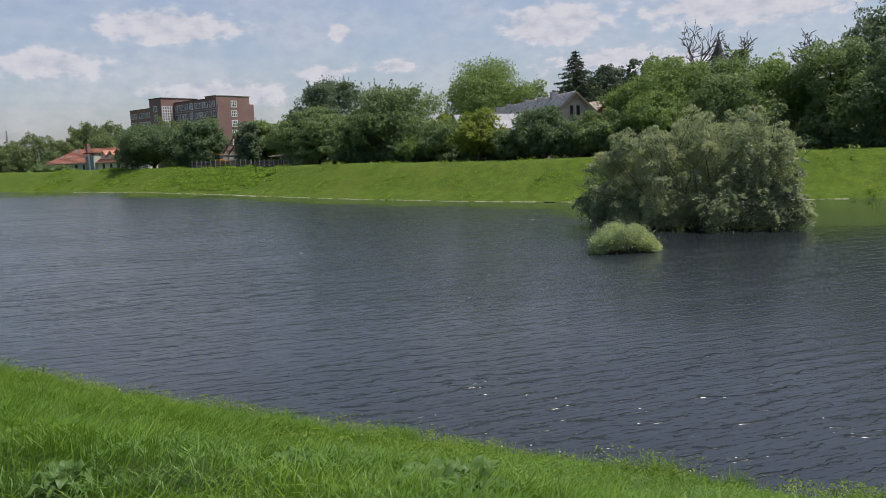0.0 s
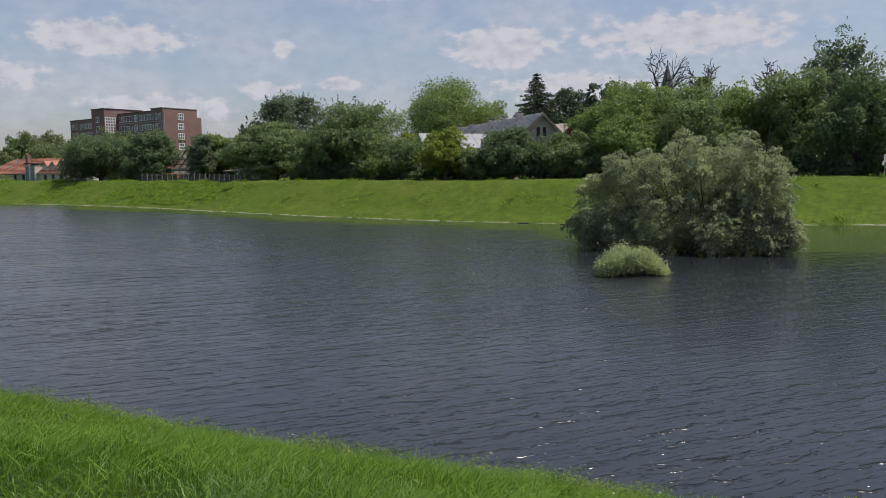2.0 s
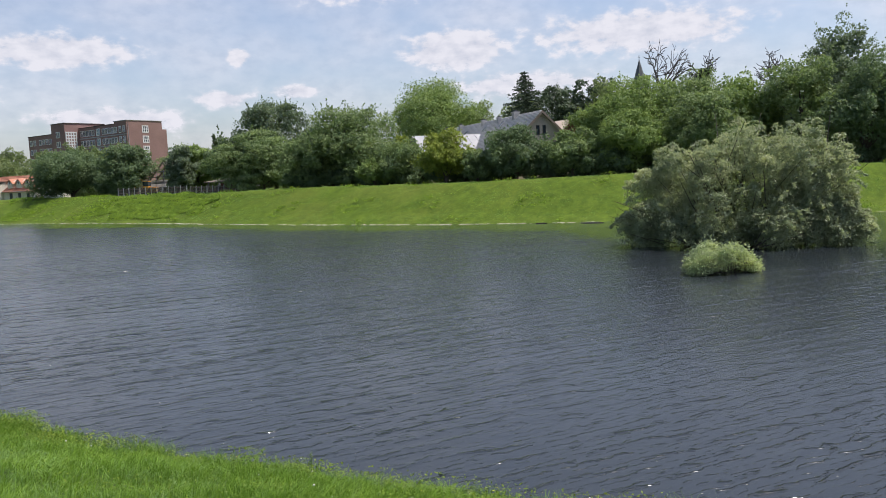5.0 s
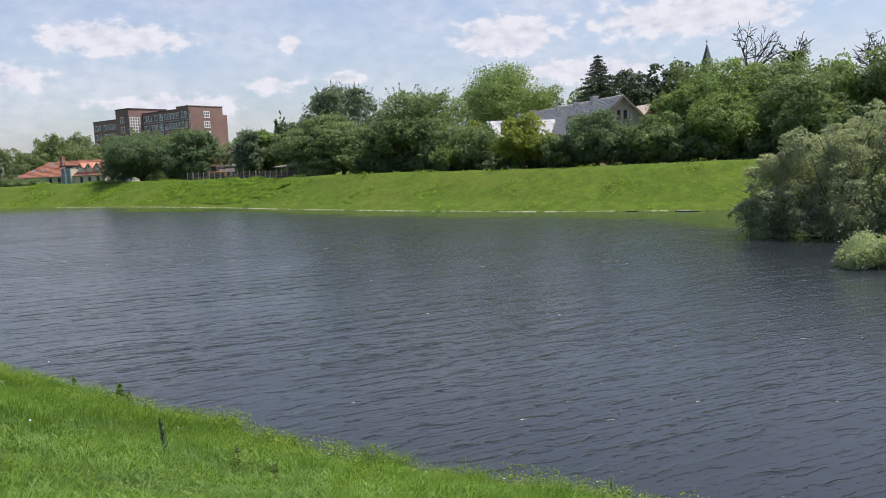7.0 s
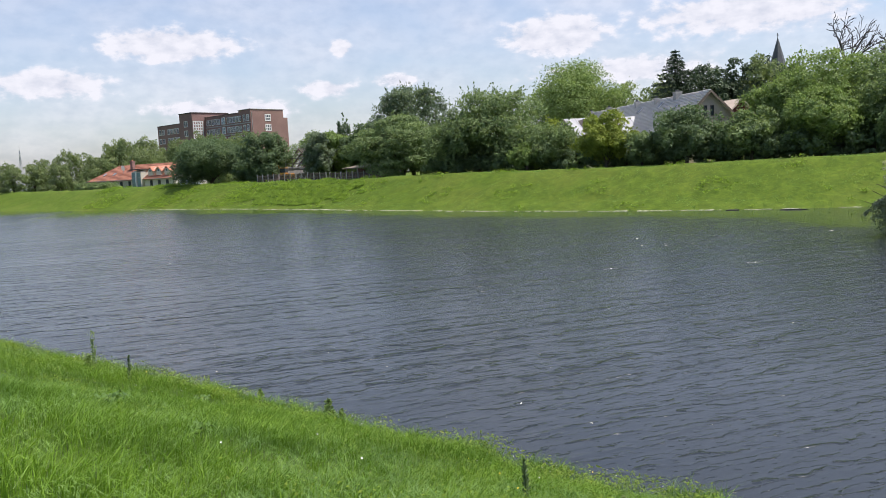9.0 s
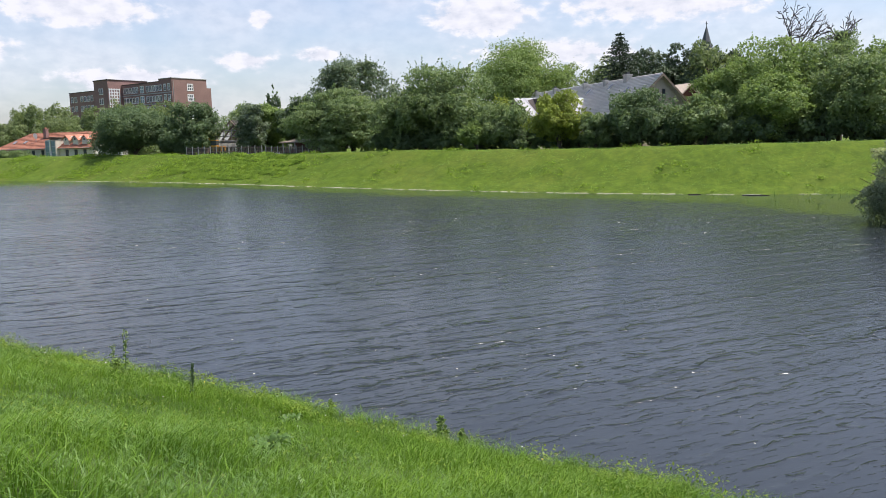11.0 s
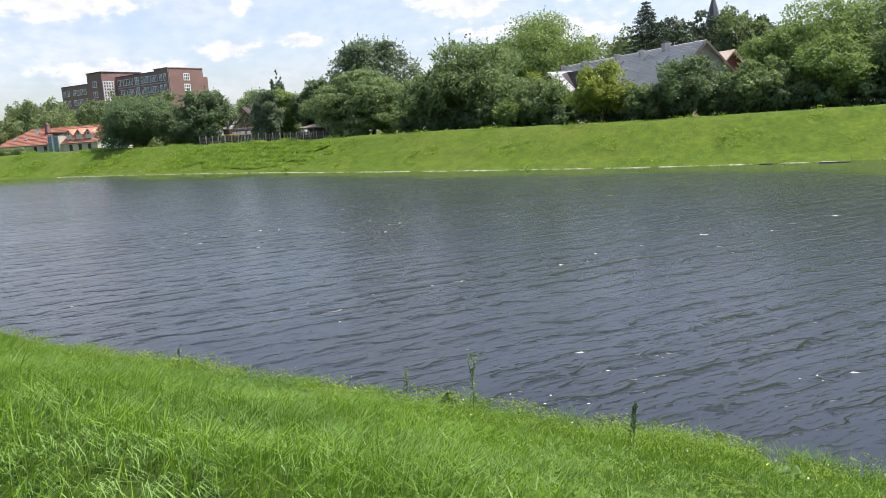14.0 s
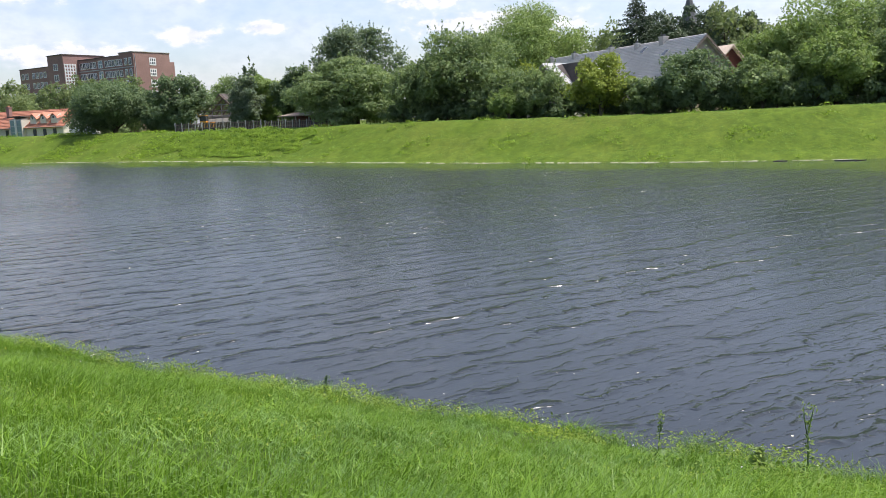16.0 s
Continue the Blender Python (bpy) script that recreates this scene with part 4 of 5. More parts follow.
def grey_house():
    # local x runs along the ridge towards the gable by the river, y to the right of it
    rz = math.degrees(math.atan2(-0.975, 0.22))
    h = at(new("house"), 17.7, 104.0, 3.6, rz)
    part("wall", gable_walls(-35, 0, -5.4, 5.4, 0, 4.1, 9.0), STUCCO, h, "tan rendered gable")
    part("roof", gable_roof(-35, 0, -5.4, 5.4, 4.15, 9.1, 0.5, 0.2), SLATE, h, "grey weathered roof shingles")
    for s in (-1, 1):
        part("barge_board", quad_mesh([(0.53, s * 5.95, 3.62), (0.53, 0, 9.06), (0.53, 0, 8.72), (0.53, s * 5.95, 3.28), (0.62, s * 5.95, 3.62), (0.62, 0, 9.06), (0.62, 0, 8.72), (0.62, s * 5.95, 3.28)],
                                      [(0, 1, 2, 3), (4, 5, 6, 7), (0, 1, 5, 4), (3, 2, 6, 7), (0, 3, 7, 4), (1, 2, 6, 5)]), TIMBER, h)
    for y in (-0.45, 0.45):
        window(h, 0.05, y, 6.6, 0.42, 1.25, "+x", 1, 1, DARKWOOD, 0.07)
    for y in (-2.6, 0.2):
        window(h, 0.05, y, 3.0, 1.1, 1.5, "+x", 2, 1, WHITE, 0.10)
    # shingle courses in relief on the slope that faces the river
    for k in range(26):
        t = (k + 0.5) / 26
        part("shingle_course", boxes((-17.25, -5.9 + 5.85 * t, 3.72 + 5.36 * t, 35.8, 0.16, 0.05)), SLATE, h)
    # smaller gabled wing beside it
    part("porch_wall", gable_walls(-9, -1.0, 2.9, 6.7, 0, 6.2, 7.9), MAROON, h, "dark red boarded gable")
    part("porch_roof", gable_roof(-9, -1.0, 2.9, 6.7, 6.25, 8.0, 0.55, 0.2), STUCCO, h, "pale tan roof")
    # chimneys along the ridge
    for x, y, w, hh in ((-6.7, -0.3, 0.8, 1.6), (-8.2, 0.4, 0.6, 1.0), (-11.6, -0.6, 0.5, 1.6), (-17.2, -0.6, 0.5, 1.7), (-18.8, 0.4, 0.7, 1.3), (-26.5, -0.5, 0.6, 1.5), (-33.1, -0.5, 0.5, 1.4)):
        z = 9.0 - abs(y)
        ch = part("chimney", boxes((x, y, z, w, w, hh), (x, y, z + hh / 2 - 0.06, w + 0.16, w + 0.16, 0.14)), CONCRETE, h)
        part("chimney_pot", boxes((x, y, z + hh / 2 + 0.12, w * 0.5, w * 0.5, 0.25)), COPPER, ch)
    pitch = math.degrees(math.atan2(4.95, 5.4))
    for x, y in ((-9.4, -1.2), (-14.6, -1.5), (-21.6, -1.8), (-16.5, -3.0), (-4.2, -2.0)):
        m = pose(x, y, 9.1 + y * 4.95 / 5.4 + 0.12, pitch, 0, 0)
        bm = boxes((0, 0, 0, 0.75, 1.1, 0.14))
        bmesh.ops.transform(bm, matrix=m, verts=bm.verts)
        sk = part("skylight", bm, STEEL, h)
        bm = boxes((0, 0, 0.06, 0.58, 0.9, 0.06))
        bmesh.ops.transform(bm, matrix=m, verts=bm.verts)
        part("pane", bm, GLASS, sk)
    # cross wing with a pale sheet roof
    part("wing_wall", boxes((-14.6, -8.6, 2.1, 8.4, 6.6, 4.2)), CREAM, h)
    part("wing_roof", slab((-14.6, -12.6, 7.1), (-14.6, -2.2, 7.1), (-9.9, -2.2, 4.3), (-9.9, -12.6, 4.3), 0.16), PALE, h, "pale sheet-metal roof with battens")
    part("wing_roof", slab((-14.62, -12.6, 7.1), (-14.62, -2.2, 7.1), (-19.3, -2.2, 4.3), (-19.3, -12.6, 4.3), 0.16), PALE, h, "pale sheet-metal roof with battens")
    for k in range(8):
        y = -12.4 + k * 1.3
        part("batten", slab((-14.5, y, 7.12), (-14.5, y + 0.09, 7.12), (-9.95, y + 0.09, 4.4), (-9.95, y, 4.4), 0.06), STEEL, h)
    part("dormer", quad_mesh([(-9.6, -11.0, 4.3), (-9.6, -9.2, 4.3), (-9.6, -10.1, 6.9), (-14.0, -11.0, 6.7), (-14.0, -9.2, 6.7), (-14.0, -10.1, 6.95)],
                             [(0, 1, 2), (3, 4, 5), (0, 2, 5, 3), (1, 2, 5, 4), (0, 1, 4, 3)]), DARKWOOD, h, "small dark gabled dormer")
    tagged(h, "old house with long grey shingle roof and tan gable behind bushes", "house")


grey_house()


def red_house():
    # local x along the front towards its right end
    h = at(new("house"), -76.0, 191.6, 3.55, math.degrees(math.atan2(-0.497, 0.867)))
    part("wall", gable_walls(-30, 0, 0, 10, 0, 2.75, 6.0, hip0=True), CREAM, h)
    part("roof", gable_roof(-30, 0, 0, 10, 2.8, 6.1, 0.5, 0.2, hip0=5.5), TILE, h, "orange-red tiled roof, hipped at one end")
    for x in (-2.2, -4.9, -7.6, -15.2, -18.2, -21.0, -24.5):
        window(h, x, -0.04, 1.35, 0.85, 1.5, "-y", 1, 1, DARKWOOD, 0.1)
        part("sill", boxes((x, -0.12, 0.5, 1.1, 0.25, 0.08)), CONCRETE, h)
    for x in (-2.6, -5.4, -8.2):
        d = part("dormer", gable_walls(-0.8, 0.8, -1.8, 0.5, 3.2, 4.5, 5.2), CREAM, h)
        for v in d.data.vertices:
            v.co = Vector((v.co.y * 0 + (x + v.co.x), 2.2 + v.co.y, v.co.z))
        part("dormer_roof", quad_mesh([(x - 1.2, 0.2, 4.1), (x, 0.2, 5.3), (x + 1.2, 0.2, 4.1), (x - 1.2, 4.6, 5.1), (x, 4.6, 5.5), (x + 1.2, 4.6, 5.1), (x - 1.2, 0.2, 3.95), (x, 0.2, 5.15), (x + 1.2, 0.2, 3.95)],
                                      [(0, 1, 4, 3), (1, 2, 5, 4), (0, 1, 7, 6), (1, 2, 8, 7)]), TILE, d)
        window(d, x, 0.36, 4.35, 0.7, 0.7, "-y", 1, 1, WHITE, 0.1)
    # glazed entrance bay that breaks through the eaves
    bay = part("entrance_bay", gable_walls(-13.2, -10.0, -0.9, 4.5, 0, 4.2, 5.0), CREAM, h)
    part("bay_roof", boxes((-11.6, 1.9, 4.75, 3.7, 6.2, 0.22)), DARKWOOD, bay)
    for x in (-12.5, -10.7):
        window(bay, x, -0.95, 2.2, 1.3, 3.8, "-y", 1, 3, STEEL, 0.1, BLUEGLASS)
    part("post", boxes((-11.6, -1.0, 2.2, 0.3, 0.3, 4.4)), WHITE, bay)
    ch = part("chimney", boxes((-17.6, 3.2, 5.6, 0.8, 0.8, 2.6), (-17.6, 3.2, 6.9, 1.0, 1.0, 0.18)), BRICK, h)
    part("chimney_pot", boxes((-17.6, 3.2, 7.1, 0.35, 0.35, 0.35)), TILE, ch)
    dish = bmesh.new()
    rings = [[dish.verts.new((-19.3 + r * math.cos(k * math.pi / 8), 1.55 + 0.35 * r * r - 0.2 * r * math.sin(k * math.pi / 8), 5.35 + r * math.sin(k * math.pi / 8))) for k in range(16)] for r in (0.08, 0.35, 0.62, 0.66)]
    for p, q in zip(rings, rings[1:]):
        for k in range(16):
            dish.faces.new((p[k], p[(k + 1) % 16], q[(k + 1) % 16], q[k]))
    dish.faces.new(rings[0])
    bmesh.ops.solidify(dish, geom=dish.faces[:], thickness=0.04)
    plate = part("satellite_dish", dish, WHITE, h, "white satellite dish on the roof")
    part("dish_mast", boxes((-19.3, 1.8, 4.6, 0.08, 0.08, 1.3)), STEEL, plate)
    pitch = math.degrees(math.atan2(3.3, 5))
    for x in (-15.0, -22.5, -26.0):
        m = pose(x, 1.6, 2.8 + 3.3 * 1.6 / 5 + 0.16, pitch, 0, 0)
        bm = boxes((0, 0, 0, 0.7, 1.0, 0.14))
        bmesh.ops.transform(bm, matrix=m, verts=bm.verts)
        part("skylight", bm, STEEL, h)
    part("gutter", boxes((-15, -0.58, 2.42, 31, 0.14, 0.12)), STEEL, h)
    # rows of roof tiles in relief
    for k in range(12):
        t = (k + 0.5) / 12
        part("tile_course", boxes((-15 + 2.75 * t, -0.5 + 5.5 * t, 2.50 + 3.63 * t, 30.6 - 5.2 * t, 0.10, 0.06)), TILE, h)
    tagged(h, "long single-storey cream house with orange-red tiled roof and dormers", "house")
    # white wall and hedge beside it
    w = at(new("garden_wall"), -71.4, 188.6, 3.6, math.degrees(math.atan2(-0.497, 0.867)))
    part("wall_panel", boxes((0, 0, 1.1, 6.6, 0.25, 2.2)), WHITE, w)
    part("coping", boxes((0, 0, 2.25, 6.8, 0.4, 0.1)), CONCRETE, w)
    tagged(w, "white rendered garden wall beside the red-roofed house", "wall")


red_house()
hedge = broadleaf("hedge", 210, 2.0, 5.0, LEAF["mid"], "clipped green hedge in front of the red-roofed house", 3500, low=-0.2, size=0.26, lobes_n=20, category="hedge")
place(hedge, -93.0, 196.5)
for x, y in ((-97.5, 199.5), (-102.0, 202.5)):
    copy_thing(hedge, pose(x, y, float(ground_z(x, y)) - 0.05))


def unfinished_house():
    h = at(new("unfinished_house"), -38.4, 158.6, 3.7, math.degrees(math.atan2(-0.69, 0.72)))
    part("side_wall", boxes((-9.6, 4, 1.5, 0.3, 8, 3.0)), CONCRETE, h)
    part("side_wall", boxes((-0.2, 4, 1.5, 0.3, 8, 3.0)), CONCRETE, h)
    part("back_wall", gable_walls(-9.7, -0.1, 7.6, 8.0, 0, 3.0, 3.2), CONCRETE, h)
    part("plinth", boxes((-4.9, 0.1, 0.45, 9.6, 0.5, 0.9)), WHITE, h, "whitewashed plinth")
    for k in range(6):
        y = 0.2 + 1.5 * k
        for s in (-1, 1):
            part("rafter", quad_mesh([(-4.9 + s * 5.2, y, 2.8), (-4.9, y, 6.5), (-4.9, y, 6.2), (-4.9 + s * 5.2, y, 2.5), (-4.9 + s * 5.2, y + 0.14, 2.8), (-4.9, y + 0.14, 6.5), (-4.9, y + 0.14, 6.2), (-4.9 + s * 5.2, y + 0.14, 2.5)],
                                     [(0, 1, 2, 3), (4, 5, 6, 7), (0, 1, 5, 4), (3, 2, 6, 7), (0, 3, 7, 4), (1, 2, 6, 5)]), TIMBER, h)
    for k in range(9):
        x, z = -5.2 - 0.56 * k, 6.35 - 0.395 * k
        part("batten", boxes((x, 4.7, z, 0.10, 8.6, 0.06)), TIMBER, h)
    part("roof_sheet", slab((0.4, 0.5, 2.78), (-4.9, 0.5, 6.55), (-4.9, 9.0, 6.55), (0.4, 9.0, 2.78), 0.08), DARKWOOD, h)
    for k, x in enumerate((-8.4, -6.1, -3.7, -1.4)):
        part("scaffold_post", boxes((x, -0.5, 2.4, 0.13, 0.09, 4.8)), STEEL, h)
    for z in (1.2, 2.4, 3.6, 4.6):
        part("scaffold_rail", boxes((-4.9, -0.5, z, 8.4 if z < 4 else 5.0, 0.09, 0.17)), STEEL, h)
    tagged(h, "unfinished dark gabled house shell with scaffold rails", "house")


unfinished_house()


def picket(x0, y0, x1, y1, h, step, label):
    """A fence of posts, rails and boards between two points."""
    n = max(2, int(math.hypot(x1 - x0, y1 - y0) / step))
    f = new("fence")
    zs = [float(ground_z(x0 + (x1 - x0) * k / n, y0 + (y1 - y0) * k / n)) for k in range(n + 1)]
    f.location = (x0, y0, zs[0])
    ang = math.atan2(y1 - y0, x1 - x0)
    d = math.hypot(x1 - x0, y1 - y0)
    for k in range(n + 1):
        bm = boxes((d * k / n * math.cos(ang), d * k / n * math.sin(ang), zs[k] - zs[0] + h / 2 - 0.1, 0.15, 0.15, h + 0.3))
        part("post", bm, CONCRETE, f)
    for r in (0.8, 0.35):
        bm = boxes((d / 2, 0, h * r + (zs[-1] - zs[0]) / 2, d, 0.05, 0.10))
        bmesh.ops.transform(bm, matrix=Matrix.Rotation(ang, 4, "Z"), verts=bm.verts)
        part("rail", bm, TIMBER, f)
    m = int(d / 0.34)
    me = bpy.data.meshes.new("board")
    bm = boxes((0, 0, 0, 0.22, 0.025, h * 0.84))
    bm.to_mesh(me)
    bm.free()
    me.materials.append(DARKWOOD)
    for k in range(m):
        c = d * (k + 0.5) / m
        ob = mesh_part("board", me, f)
        ob.matrix_basis = pose(c * math.cos(ang) - 0.05 * math.sin(ang), c * math.sin(ang) + 0.05 * math.cos(ang), np.interp(c, np.linspace(0, d, n + 1), zs) - zs[0] + h * (0.50 + 0.03 * math.sin(k * 2.4)), 0, 0, math.degrees(ang))
    tagged(f, label, "fence")


picket(-48.5, 155.5, -34.0, 143.0, 1.35, 1.5, "weathered board fence with pale posts above the levee")
picket(-33.4, 143.4, -24.0, 135.2, 1.25, 1.3, "low brown board fence under the trees")


def shed():
    s = at(new("shed"), -24.6, 140.4, 3.8, math.degrees(math.atan2(-0.65, 0.76)))
    part("back_wall", boxes((-4.2, 3.0, 1.1, 8.4, 0.2, 2.2)), MAROON, s)
    for x in (-8.2, -5.5, -2.8, -0.2):
        part("post", boxes((x, 0, 1.0, 0.16, 0.16, 2.0)), CONCRETE, s)
    part("parapet", boxes((-4.2, 0, 0.45, 8.4, 0.16, 0.9)), BRICK, s)
    part("roof", quad_mesh([(-8.8, -0.5, 2.0), (0.4, -0.5, 2.0), (0.4, 3.4, 2.5), (-8.8, 3.4, 2.5), (-8.8, -0.5, 1.88), (0.4, -0.5, 1.88), (0.4, 3.4, 2.38), (-8.8, 3.4, 2.38)],
                           [(0, 1, 2, 3), (4, 5, 6, 7), (0, 1, 5, 4), (1, 2, 6, 5), (2, 3, 7, 6), (3, 0, 4, 7)]), TIMBER, s, "weathered brown board roof")
    tagged(s, "low open shed with brick parapet beneath dark trees", "shed")


shed()


def digger():
    d = at(new("excavator"), -43.9, 159.6, 3.75, 160)
    for y in (-0.9, 0.9):
        bm = boxes((0, y, 0.4, 2.6, 0.45, 0.7))
        bmesh.ops.bevel(bm, geom=[e for e in bm.edges if abs(e.verts[0].co.y - e.verts[1].co.y) > 0.3], offset=0.3, segments=3, affect="EDGES")
        part("track", bm, RUBBER, d)
    bm = boxes((-0.4, 0, 1.25, 2.0, 1.7, 0.9))
    bmesh.ops.bevel(bm, geom=list(bm.edges), offset=0.12, segments=2, affect="EDGES")
    part("body", bm, YELLOW, d)
    cab = part("cab", boxes((0.25, 0.4, 2.2, 1.1, 0.9, 1.3)), YELLOW, d)
    part("window", boxes((0.25, 0.4, 2.3, 1.14, 0.94, 0.8)), GLASS, cab)
    v, f = tubes([[((0.6, -0.3, 1.5), 0.16), ((1.9, -0.3, 3.3), 0.15), ((2.6, -0.3, 3.2), 0.13)], [((2.6, -0.3, 3.2), 0.12), ((3.3, -0.3, 1.5), 0.10)]], 8)
    arm = mesh_part("arm", fast_mesh("arm", v, f, [YELLOW]), d)
    part("bucket", boxes((3.3, -0.3, 1.15, 0.6, 0.8, 0.6)), RUBBER, arm)
    tagged(d, "small orange-yellow excavator beside the unfinished house", "excavator")


digger()


def church():
    x, y, g = 82.5, 236.0, 3.7
    c = at(new("church"), x, y, g, 20)
    part("tower", boxes((0, 0, 12.0, 4.2, 4.2, 24.0)), STUCCO, c)
    part("cornice", boxes((0, 0, 24.1, 4.7, 4.7, 0.4)), CONCRETE, c)

    def pyramid(r, z0, r1, z1, sides=8):
        v, f = tubes([[((0, 0, z0), r), ((0, 0, z1), r1)]], sides)
        return fast_mesh("spire", v, f, [COPPER])

    mesh_part("lantern", pyramid(2.7, 24.3, 2.1, 26.0), c)
    mesh_part("spire", pyramid(2.1, 26.0, 0.12, 33.2), c)
    part("cross", boxes((0, 0, 33.8, 0.14, 0.14, 1.6), (0, 0, 34.1, 0.8, 0.12, 0.14)), COPPER, c)
    for k, f in enumerate(("-y", "+x")):
        window(c, 0 if not k else 2.22, -2.22 if not k else 0, 21.5, 1.1, 2.6, f, 1, 1, DARKWOOD, 0.1)
    part("nave", gable_walls(-22, -2.2, -5, 5, 0, 9, 15), STUCCO, c)
    part("nave_roof", gable_roof(-22, -2.2, -5, 5, 9.05, 15.1), SLATE, c)
    tagged(c, "church with pale tower and dark pointed spire with cross", "church")


church()


def sign():
    s = at(new("sign_post"), 47.2, 77.3, float(ground_z(47.2, 77.3)) - 0.1, 25)
    v, f = tubes([[((0, 0, 0), 0.05), ((0, 0, 2.35), 0.05)]], 8)
    mesh_part("post", fast_mesh("post", v, f, [STEEL], True), s)
    b = part("board", boxes((0, -0.07, 1.95, 0.62, 0.04, 0.72)), WHITE, s)
    part("lettering", boxes((0, -0.095, 2.14, 0.44, 0.012, 0.07), (0, -0.095, 1.98, 0.44, 0.012, 0.07), (0, -0.095, 1.82, 0.36, 0.012, 0.07)), DARKWOOD, b)
    part("side_plate", boxes((-0.38, -0.06, 1.45, 0.3, 0.03, 0.4)), WHITE, s)
    tagged(s, "white notice board on a steel post on the levee", "sign")


sign()


def mast():
    m = new("radio_mast")
    m.location = (-339, 626, 3.6)
    lines = []
    for k in range(4):
        a = k * math.pi / 2 + 0.4
        lines.append([((2.2 * math.cos(a), 2.2 * math.sin(a), 0), 0.14), ((0.25 * math.cos(a), 0.25 * math.sin(a), 32), 0.09)])
        for j in range(9):
            r0, r1 = 2.2 - 0.216 * j, 2.2 - 0.216 * (j + 1)
            b = a + math.pi / 2
            lines.append([((r0 * math.cos(a), r0 * math.sin(a), j * 3.5), 0.07), ((r1 * math.cos(b), r1 * math.sin(b), (j + 1) * 3.5), 0.07)])
    v, f = tubes(lines, 4)
    mesh_part("lattice", fast_mesh("lattice", v, f, [STEEL]), m)
    v, f = tubes([[((0, 0, 24), 0.5), ((0, 0, 26), 0.5)], [((0, 0, 32), 0.1), ((0, 0, 36), 0.05)]], 6)
    mesh_part("antenna", fast_mesh("antenna", v, f, [STEEL]), m)
    tagged(m, "distant steel lattice radio mast above the woods", "mast")


mast()


# ---- growth on the banks ----
def blades(rng, x, y, z, height, width, lean_dir, lean, bend):
    """Bent tapering blades of grass, folded at the middle: two triangles each."""
    n = len(x)
    a = rng.uniform(0, 2 * math.pi, n)
    side = np.stack([np.cos(a), np.sin(a), np.zeros(n)], 1) * (width * 0.5)[:, None]
    root = np.stack([x, y, z], 1)
    ld = np.stack([np.cos(lean_dir), np.sin(lean_dir), np.zeros(n)], 1)
    mid = root + ld * (lean * height * 0.45)[:, None] + np.array([0, 0, 1.0]) * (height * 0.58)[:, None]
    tip = root + ld * ((lean + bend) * height)[:, None] + np.array([0, 0, 1.0]) * (height * (1 - 0.35 * bend))[:, None]
    v = np.stack([root, mid + side, tip, mid - side], 1).reshape(-1, 3)
    b = (np.arange(n) * 4)[:, None]
    return v, np.concatenate([b + np.array([0, 1, 3]), b + np.array([1, 2, 3])], 0)


def arched(rng, x, y, z, length, width):
    """Blades that rise and then arch over: four triangles each."""
    n = len(x)
    a = rng.uniform(0, 2 * math.pi, n)
    a = np.where(rng.uniform(0, 1, n) < 0.7, radians(-12) + rng.normal(0, 0.55, n), a)
    out = np.stack([np.cos(a), np.sin(a), np.zeros(n)], 1)
    side = np.stack([-np.sin(a), np.cos(a), np.zeros(n)], 1) * (width * 0.5)[:, None]
    up = np.array([0, 0, 1.0])
    root, ln = np.stack([x, y, z], 1), length[:, None]
    sag = rng.uniform(0.5, 1.0, n)[:, None]
    p1 = root + out * ln * 0.14 + up * ln * 0.48
    p2 = root + out * ln * (0.34 + 0.10 * sag) + up * ln * (0.78 - 0.12 * sag)
    p3 = root + out * ln * (0.58 + 0.18 * sag) + up * ln * (0.86 - 0.46 * sag)
    v = np.stack([root, p1 + side, p1 - side, p2 + side, p2 - side, p3], 1).reshape(-1, 3)
    b = (np.arange(n) * 6)[:, None]
    return v, np.concatenate([b + np.array(t) for t in ((0, 1, 2), (1, 3, 2), (2, 3, 4), (3, 5, 4))], 0)


